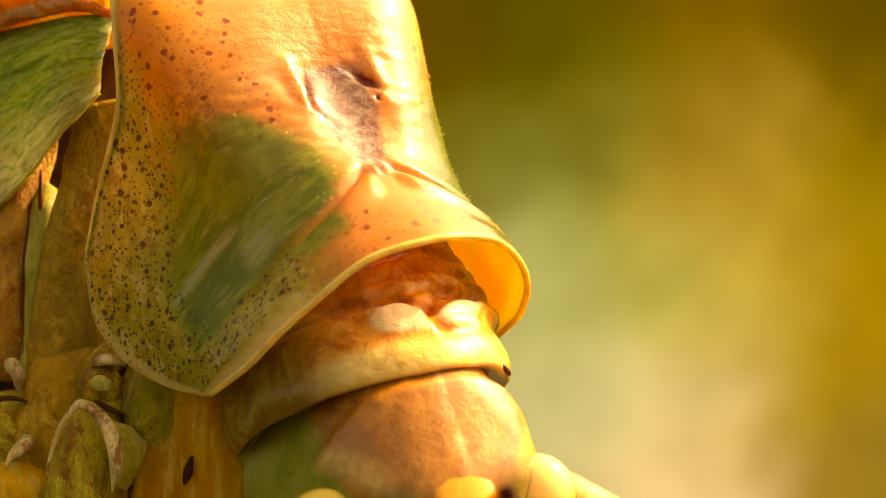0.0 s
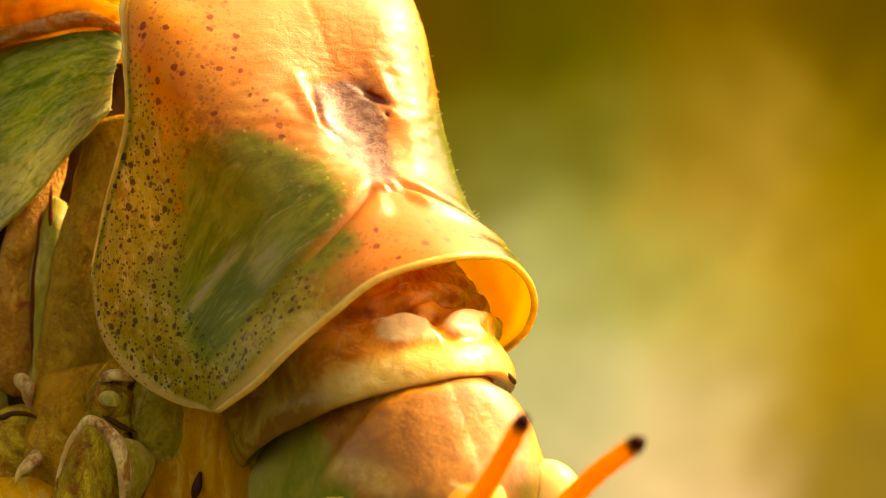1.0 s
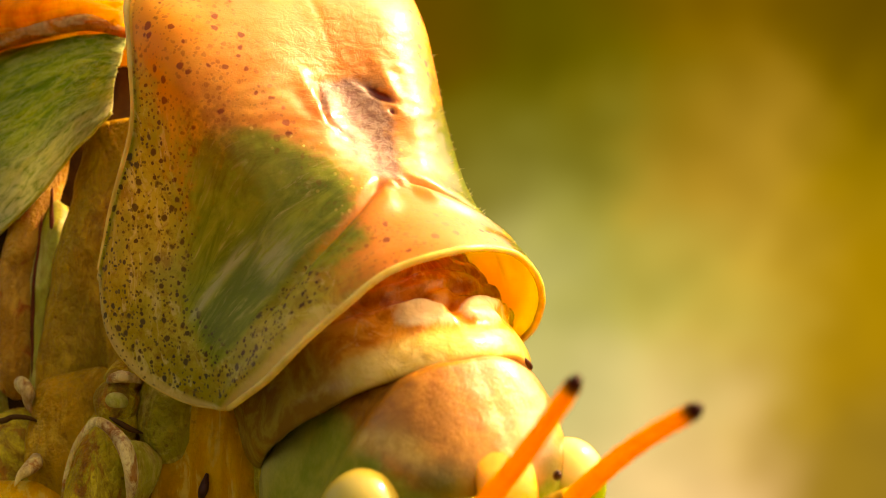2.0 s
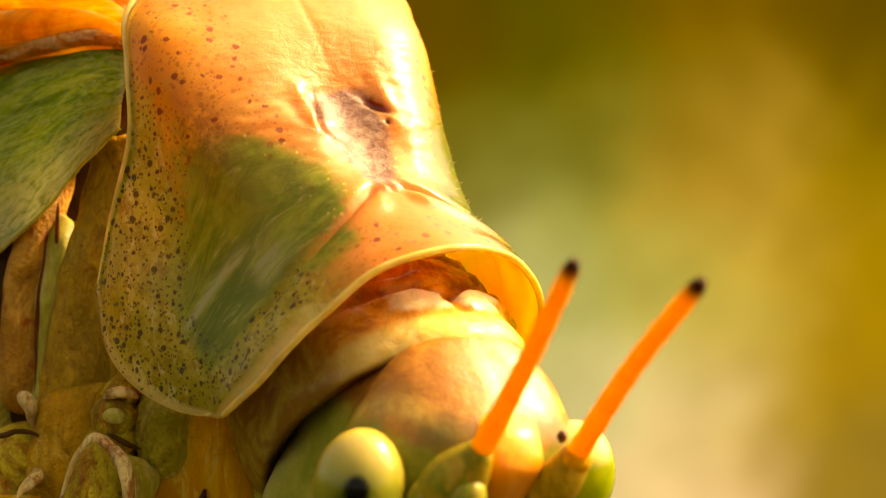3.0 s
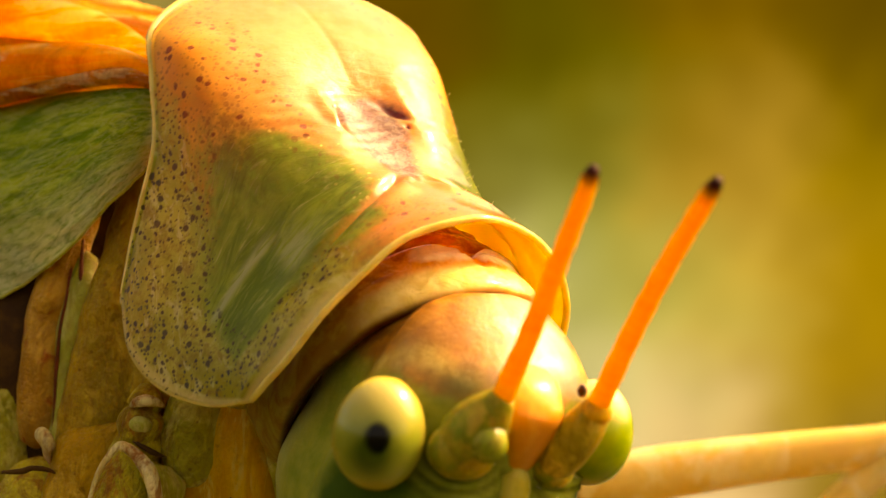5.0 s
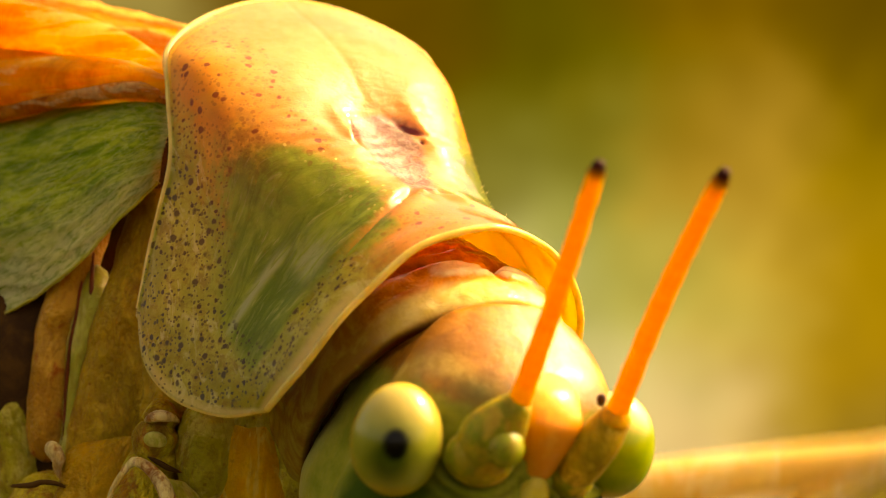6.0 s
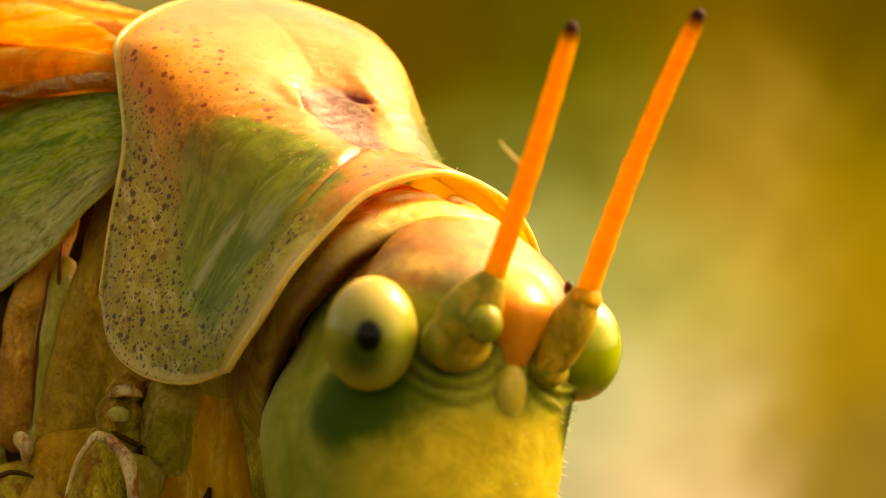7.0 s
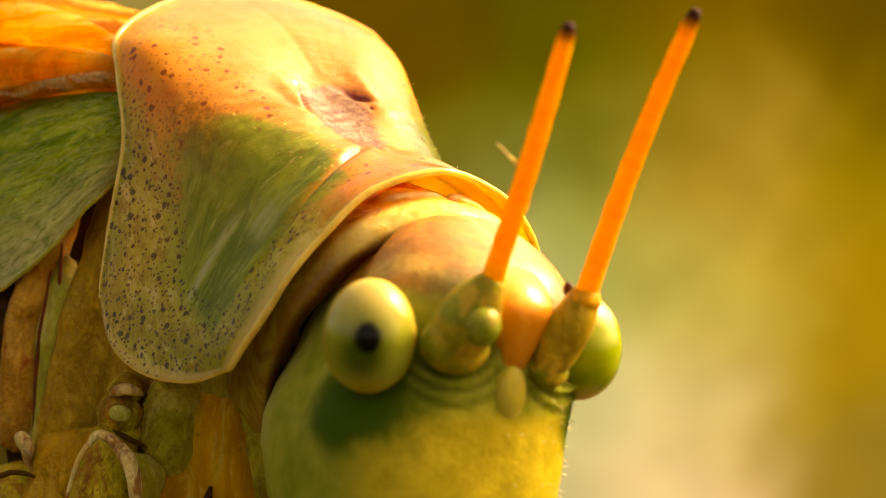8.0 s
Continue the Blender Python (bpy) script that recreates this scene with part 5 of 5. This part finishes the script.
# far foreleg
def foreleg(parent):
    leg = part("foreleg", limb([(0, 0, 0), (1.45, 0, 0.06), (3.85, 0, 0.07), (6.0, 0, 0.02), (6.7, 0, 0), (6.9, 0, 0)], [0.43, 0.54, 0.48, 0.42, 0.40, 0.12], 40, 18, 0.8), LEG, parent, "pale yellow foreleg of the far side")
    shin = part("tibia", limb([(-0.25, 0, 0), (0, 0, 0), (1.2, 0, 0), (3.6, 0, 0), (6.0, 0, 0)], [0.1, 0.36, 0.34, 0.28, 0.2], 36, 14), LEG, leg, "slender yellow tibia")
    return leg, shin


femur, tibia = foreleg(cricket)


# ---- what moves: rows of seconds, millimetres and degrees ----
BODY = [
    (0, -0.382, 0.000, 1.700, 0.00, -3.49, 0.00),
    (0.5, -0.327, 0.000, 1.686, 0.00, -3.68, 0.00),
    (1, -0.198, 0.000, 1.394, 0.00, -3.12, 0.00),
    (1.5, -0.198, 0.000, 1.401, 0.00, -3.12, 0.00),
    (2.8, -0.100, 0.000, 1.020, 0.00, -2.20, 0.00),
    (3, -0.070, 0.000, 0.950, 0.00, -2.00, 0.00),
    (3.5, 0.030, 0.000, 0.639, 0.00, -1.59, 0.00),
    (4, 0.003, 0.000, 0.577, 0.00, -1.72, 0.00),
    (4.2, 0.000, 0.000, 0.420, 0.00, -1.70, 0.00),
    (5.3, 0.452, 0.000, 0.011, 0.00, 0.75, 0.00),
    (5.5, 0.393, 0.000, 0.112, 0.00, 0.31, 0.00),
    (6, 0.555, 0.000, -0.232, 0.00, 0.51, 0.00),
    (6.1, 0.405, 0.000, -0.272, 0.00, 0.51, 0.00),
    (6.2, 0.462, 0.000, -0.636, 0.00, 0.52, 0.00),
    (6.3, 0.397, 0.000, -0.363, 0.00, 0.60, 0.00),
    (6.4, 0.444, 0.000, -0.531, 0.00, 0.77, 0.00),
    (6.5, 0.382, 0.000, -0.418, 0.00, 0.91, 0.00),
    (7, -0.011, 0.000, -0.023, 0.00, 0.16, 0.00),
    (7.5, -0.005, 0.000, 0.018, 0.00, -0.08, 0.00),
    (8, 0.000, 0.000, 0.000, 0.00, -0.00, 0.00),
]
PRONOTUM = [
    (0, -1.200, 1.002, 1.031, 9.19, 58.04, -48.24),
    (0.5, -1.165, 0.969, 0.966, 8.63, 59.02, -48.47),
    (1, -1.228, 0.965, 1.056, 9.27, 58.46, -47.56),
    (1.5, -1.137, 0.987, 1.048, 9.93, 58.66, -45.93),
    (2.8, -1.305, 1.022, 1.442, 6.93, 52.56, -50.08),
    (3, -1.374, 1.137, 1.386, 6.56, 52.26, -51.14),
    (3.5, -1.529, 1.275, 1.755, 4.57, 46.21, -53.60),
    (4, -1.567, 1.362, 1.852, 3.26, 43.90, -54.30),
    (4.2, -1.568, 1.316, 1.827, 3.45, 44.29, -54.06),
    (5.3, -1.513, 1.762, 2.327, 0.97, 40.68, -53.73),
    (5.5, -1.428, 1.776, 2.193, 0.64, 40.91, -54.15),
    (6, -1.509, 1.914, 2.255, 0.32, 39.31, -54.95),
    (6.1, -1.509, 1.914, 2.255, 0.32, 39.31, -54.95),
    (6.2, -1.513, 1.918, 2.259, 0.34, 39.25, -54.95),
    (6.3, -1.558, 1.953, 2.304, 0.59, 38.63, -54.99),
    (6.4, -1.652, 2.028, 2.396, 1.09, 37.33, -55.05),
    (6.5, -1.733, 2.092, 2.476, 1.53, 36.21, -55.11),
    (7, -1.819, 2.234, 2.611, 1.40, 33.96, -55.49),
    (7.5, -1.824, 2.203, 2.608, 1.16, 33.94, -55.26),
    (8, -1.829, 2.239, 2.628, 1.50, 34.31, -54.82),
]
HEAD = [
    (0, -0.037, -0.556, -5.712, 3.55, 38.70, -65.10),
    (0.5, -0.022, -0.548, -5.740, 4.06, 38.28, -63.73),
    (1, -0.025, -0.549, -5.519, 4.21, 36.68, -62.86),
    (1.5, 0.272, -0.510, -5.475, 5.30, 35.19, -58.58),
    (2.8, 0.392, -1.216, -4.397, -3.75, 19.73, -64.37),
    (3, 0.409, -1.351, -4.323, -3.73, 15.66, -63.31),
    (3.5, 0.461, -1.750, -3.004, -3.27, 11.04, -59.33),
    (4, 0.560, -1.784, -2.640, -6.05, 4.38, -57.67),
    (4.2, 0.502, -1.763, -2.810, -4.18, 8.33, -58.31),
    (5.3, 0.415, -1.254, -2.700, -3.99, 16.00, -66.02),
    (5.5, 0.414, -1.246, -2.849, -4.30, 18.86, -67.90),
    (6, 0.540, -1.413, -2.602, -4.83, 10.53, -65.43),
    (6.1, 0.540, -1.413, -2.602, -4.83, 10.53, -65.43),
    (6.2, 0.539, -1.416, -2.584, -4.85, 10.34, -65.36),
    (6.3, 0.534, -1.450, -2.408, -5.02, 8.43, -64.65),
    (6.4, 0.522, -1.521, -2.038, -5.39, 4.42, -63.15),
    (6.5, 0.512, -1.582, -1.720, -5.70, 0.98, -61.87),
    (7, 0.616, -1.574, -1.361, -5.88, 0.06, -59.66),
    (7.5, 0.593, -1.600, -1.402, -5.53, 0.92, -59.79),
    (8, 0.599, -1.581, -1.386, -5.30, 1.10, -60.17),
]
NECK_ROWS = [
    (0, -0.539, 0.536, -4.493, 2.28, 48.61, -58.16),
    (0.5, -0.555, 0.539, -4.530, 2.30, 48.84, -57.55),
    (1, -0.593, 0.557, -4.343, 3.18, 47.76, -56.65),
    (1.5, -0.399, 0.573, -4.332, 4.74, 47.06, -53.53),
    (2.8, -0.260, 0.171, -3.636, -0.26, 36.39, -58.94),
    (3, -0.290, 0.069, -3.672, -0.33, 34.16, -58.89),
    (3.5, -0.361, -0.342, -2.482, -0.19, 28.71, -57.40),
    (4, -0.321, -0.353, -2.312, -2.08, 24.19, -57.01),
    (4.2, -0.354, -0.348, -2.367, -1.04, 26.37, -57.02),
    (5.3, -0.214, 0.195, -2.039, -2.41, 28.45, -60.54),
    (5.5, -0.153, 0.190, -2.111, -2.73, 30.01, -61.68),
    (6, -0.125, 0.080, -2.095, -3.14, 25.02, -60.86),
    (6.1, -0.125, 0.080, -2.095, -3.14, 25.02, -60.86),
    (6.2, -0.128, 0.077, -2.083, -3.13, 24.89, -60.83),
    (6.3, -0.157, 0.046, -1.962, -3.07, 23.63, -60.51),
    (6.4, -0.218, -0.020, -1.709, -2.94, 20.97, -59.84),
    (6.5, -0.270, -0.076, -1.492, -2.83, 18.69, -59.26),
    (7, -0.225, -0.097, -1.160, -2.73, 17.07, -58.24),
    (7.5, -0.244, -0.124, -1.175, -2.68, 17.49, -58.14),
    (8, -0.228, -0.100, -1.154, -2.47, 17.78, -58.14),
]
ANTENNA_RIGHT = [
    (0, 1.403, -0.804, 0.941, 4.52, 32.96, 0.00),
    (0.5, 1.403, -0.804, 0.941, 3.55, 27.68, 0.00),
    (1, 1.403, -0.804, 0.941, 1.70, 19.28, 0.00),
    (1.5, 1.403, -0.804, 0.941, 3.16, 23.34, 0.00),
    (2.8, 1.403, -0.804, 0.941, 2.75, 27.17, 0.00),
    (3, 1.403, -0.804, 0.941, 3.67, 30.84, 0.00),
    (3.5, 1.403, -0.804, 0.941, 4.53, 25.35, 0.00),
    (4, 1.403, -0.804, 0.941, 6.51, 29.89, 0.00),
    (4.2, 1.403, -0.804, 0.941, 4.86, 25.49, 0.00),
    (5.3, 1.403, -0.804, 0.941, 0.99, 20.83, 0.00),
    (5.5, 1.403, -0.804, 0.941, 1.27, 22.35, 0.00),
    (6, 1.403, -0.804, 0.941, 1.85, 19.14, 0.00),
    (6.1, 1.403, -0.804, 0.941, 1.85, 19.14, 0.00),
    (6.2, 1.403, -0.804, 0.941, 1.90, 19.40, 0.00),
    (6.3, 1.403, -0.804, 0.941, 2.40, 21.00, 0.00),
    (6.4, 1.403, -0.804, 0.941, 3.30, 23.60, 0.00),
    (6.5, 1.403, -0.804, 0.941, 4.07, 26.30, 0.00),
    (7, 1.403, -0.804, 0.941, 3.16, 27.36, 0.00),
    (7.5, 1.403, -0.804, 0.941, 2.83, 25.96, 0.00),
    (8, 1.403, -0.804, 0.941, 2.31, 25.41, 0.00),
]
ANTENNA_LEFT = [
    (0, 1.440, 0.770, 0.849, 10.32, 38.90, 0.00),
    (0.5, 1.440, 0.770, 0.849, 8.06, 35.91, 0.00),
    (1, 1.440, 0.770, 0.849, 6.87, 29.04, 0.00),
    (1.5, 1.440, 0.770, 0.849, 7.68, 33.92, 0.00),
    (2.8, 1.440, 0.770, 0.849, 6.06, 36.87, 0.00),
    (3, 1.440, 0.770, 0.849, 6.45, 39.66, 0.00),
    (3.5, 1.440, 0.770, 0.849, 5.96, 34.46, 0.00),
    (4, 1.440, 0.770, 0.849, 5.45, 37.66, 0.00),
    (4.2, 1.440, 0.770, 0.849, 4.89, 34.39, 0.00),
    (5.3, 1.440, 0.770, 0.849, 4.86, 30.84, 0.00),
    (5.5, 1.440, 0.770, 0.849, 6.32, 32.02, 0.00),
    (6, 1.440, 0.770, 0.849, 4.87, 28.84, 0.00),
    (6.1, 1.440, 0.770, 0.849, 4.87, 28.84, 0.00),
    (6.2, 1.440, 0.770, 0.849, 4.90, 29.00, 0.00),
    (6.3, 1.440, 0.770, 0.849, 5.00, 30.20, 0.00),
    (6.4, 1.440, 0.770, 0.849, 4.80, 31.60, 0.00),
    (6.5, 1.440, 0.770, 0.849, 4.42, 33.30, 0.00),
    (7, 1.440, 0.770, 0.849, -0.76, 26.98, 0.00),
    (7.5, 1.440, 0.770, 0.849, -0.46, 26.35, 0.00),
    (8, 1.440, 0.770, 0.849, -0.99, 25.68, 0.00),
]
LEG_BASE = [
    (0, -0.008, 0.000, -1.202, 0.00, 3.49, 0.00),
    (0.5, -0.002, 0.000, -1.227, 0.00, 3.68, 0.00),
    (1, -0.038, 0.000, -1.153, 0.00, 3.12, 0.00),
    (1.5, 0.066, 0.000, -1.185, 0.00, 3.12, 0.00),
    (2.8, 0.035, 0.000, -0.936, 0.00, 2.20, 0.00),
    (3, -0.061, 0.000, -0.997, 0.00, 2.00, 0.00),
    (3.5, -0.032, 0.000, -0.783, 0.00, 1.59, 0.00),
    (4, -0.025, 0.000, -0.740, 0.00, 1.72, 0.00),
    (4.2, -0.033, 0.000, -0.804, 0.00, 1.70, 0.00),
    (5.3, -0.028, 0.000, -0.088, 0.00, -0.75, 0.00),
    (5.5, 0.051, 0.000, -0.227, 0.00, -0.31, 0.00),
    (6, 0.033, 0.000, -0.210, 0.00, -0.51, 0.00),
    (6.5, -0.015, 0.000, -0.073, 0.00, -0.91, 0.00),
    (7, -0.008, 0.000, 0.004, 0.00, -0.16, 0.00),
    (7.5, 0.005, 0.000, -0.018, 0.00, 0.08, 0.00),
    (8, 0.000, 0.000, 0.000, 0.00, 0.00, 0.00),
]
FORELEG = [
    (0.0, 1.56, 7.0, -6.36, 0, 34, 0),
    (0.7, 1.56, 7.0, -6.72, 0, 36, 0),
    (1.2, 1.56, 7.0, -7.92, 0, 40, 0),
    (4.2, 1.92, 7.0, -7.20, 0, 35, 0),
    (5.0, 2.28, 7.0, -4.80, 0, -8, 0),
    (5.3, 2.22, 7.0, -4.80, 0, -11, 0),
    (5.5, 2.22, 7.0, -4.92, 0, -6, 0),
    (5.9, 1.98, 7.0, -4.92, 0, -6, 0),
    (6.0, 1.92, 7.0, -4.86, 0, -8, 0),
    (6.1, 2.76, 7.0, -3.12, 0, -42, 0),
    (6.15, 2.9, 7.0, -2.9, 0, -52, 0),
    (6.2, 2.9, 7.0, -3.0, 0, -50, 0),
    (6.3, 2.40, 7.0, -4.44, 0, -14, 0),
    (6.4, 2.16, 7.0, -7.20, 0, 20, 0),
    (8.0, 2.16, 7.0, -7.80, 0, 35, 0),
]
TIBIA = [(0.0, 6.7, 0, 0, 0, 60, 0), (4.2, 6.7, 0, 0, 0, 70, 0), (5.0, 6.7, 0, 0, 0, 145, 0), (5.3, 6.7, 0, 0, 0, 168, 0), (5.9, 6.7, 0, 0, 0, 166, 0), (6.1, 6.7, 0, 0, 0, 144, 0), (6.4, 6.7, 0, 0, 0, 100, 0), (8.0, 6.7, 0, 0, 0, 70, 0)]


def metres(rows, lift=0.0):
    return [(t, pose(x * MM, y * MM, z * MM + lift, a, b, c)) for t, x, y, z, a, b, c in rows]


def eye_rows():
    """The dark centre of a compound eye lies where it faces the viewer, however the head turns."""
    turns = [pose(0, 0, 0, *b[4:]).to_3x3() @ pose(0, 0, 0, *h[4:]).to_3x3() for b, h in zip(BODY, HEAD)]
    seen = turns[-1] @ Vector(PUPIL_WAY).normalized()
    spot = Matrix.Translation(Vector(eye_centre(-1)) * MM)
    return [(row[0], spot @ Vector(PUPIL_WAY).rotation_difference(m.transposed() @ seen).to_matrix().to_4x4()) for row, m in zip(HEAD, turns)]


def motions():
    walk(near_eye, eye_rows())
    walk(cricket, metres(BODY, HEIGHT))
    walk(pronotum, metres(PRONOTUM))
    walk(head, metres(HEAD))
    walk(neck, metres(NECK_ROWS))
    walk(antenna_right, metres(ANTENNA_RIGHT))
    walk(antenna_left, metres(ANTENNA_LEFT))
    walk(leg_base, metres(LEG_BASE))
    walk(femur, metres(FORELEG))
    walk(tibia, metres(TIBIA))


motions()
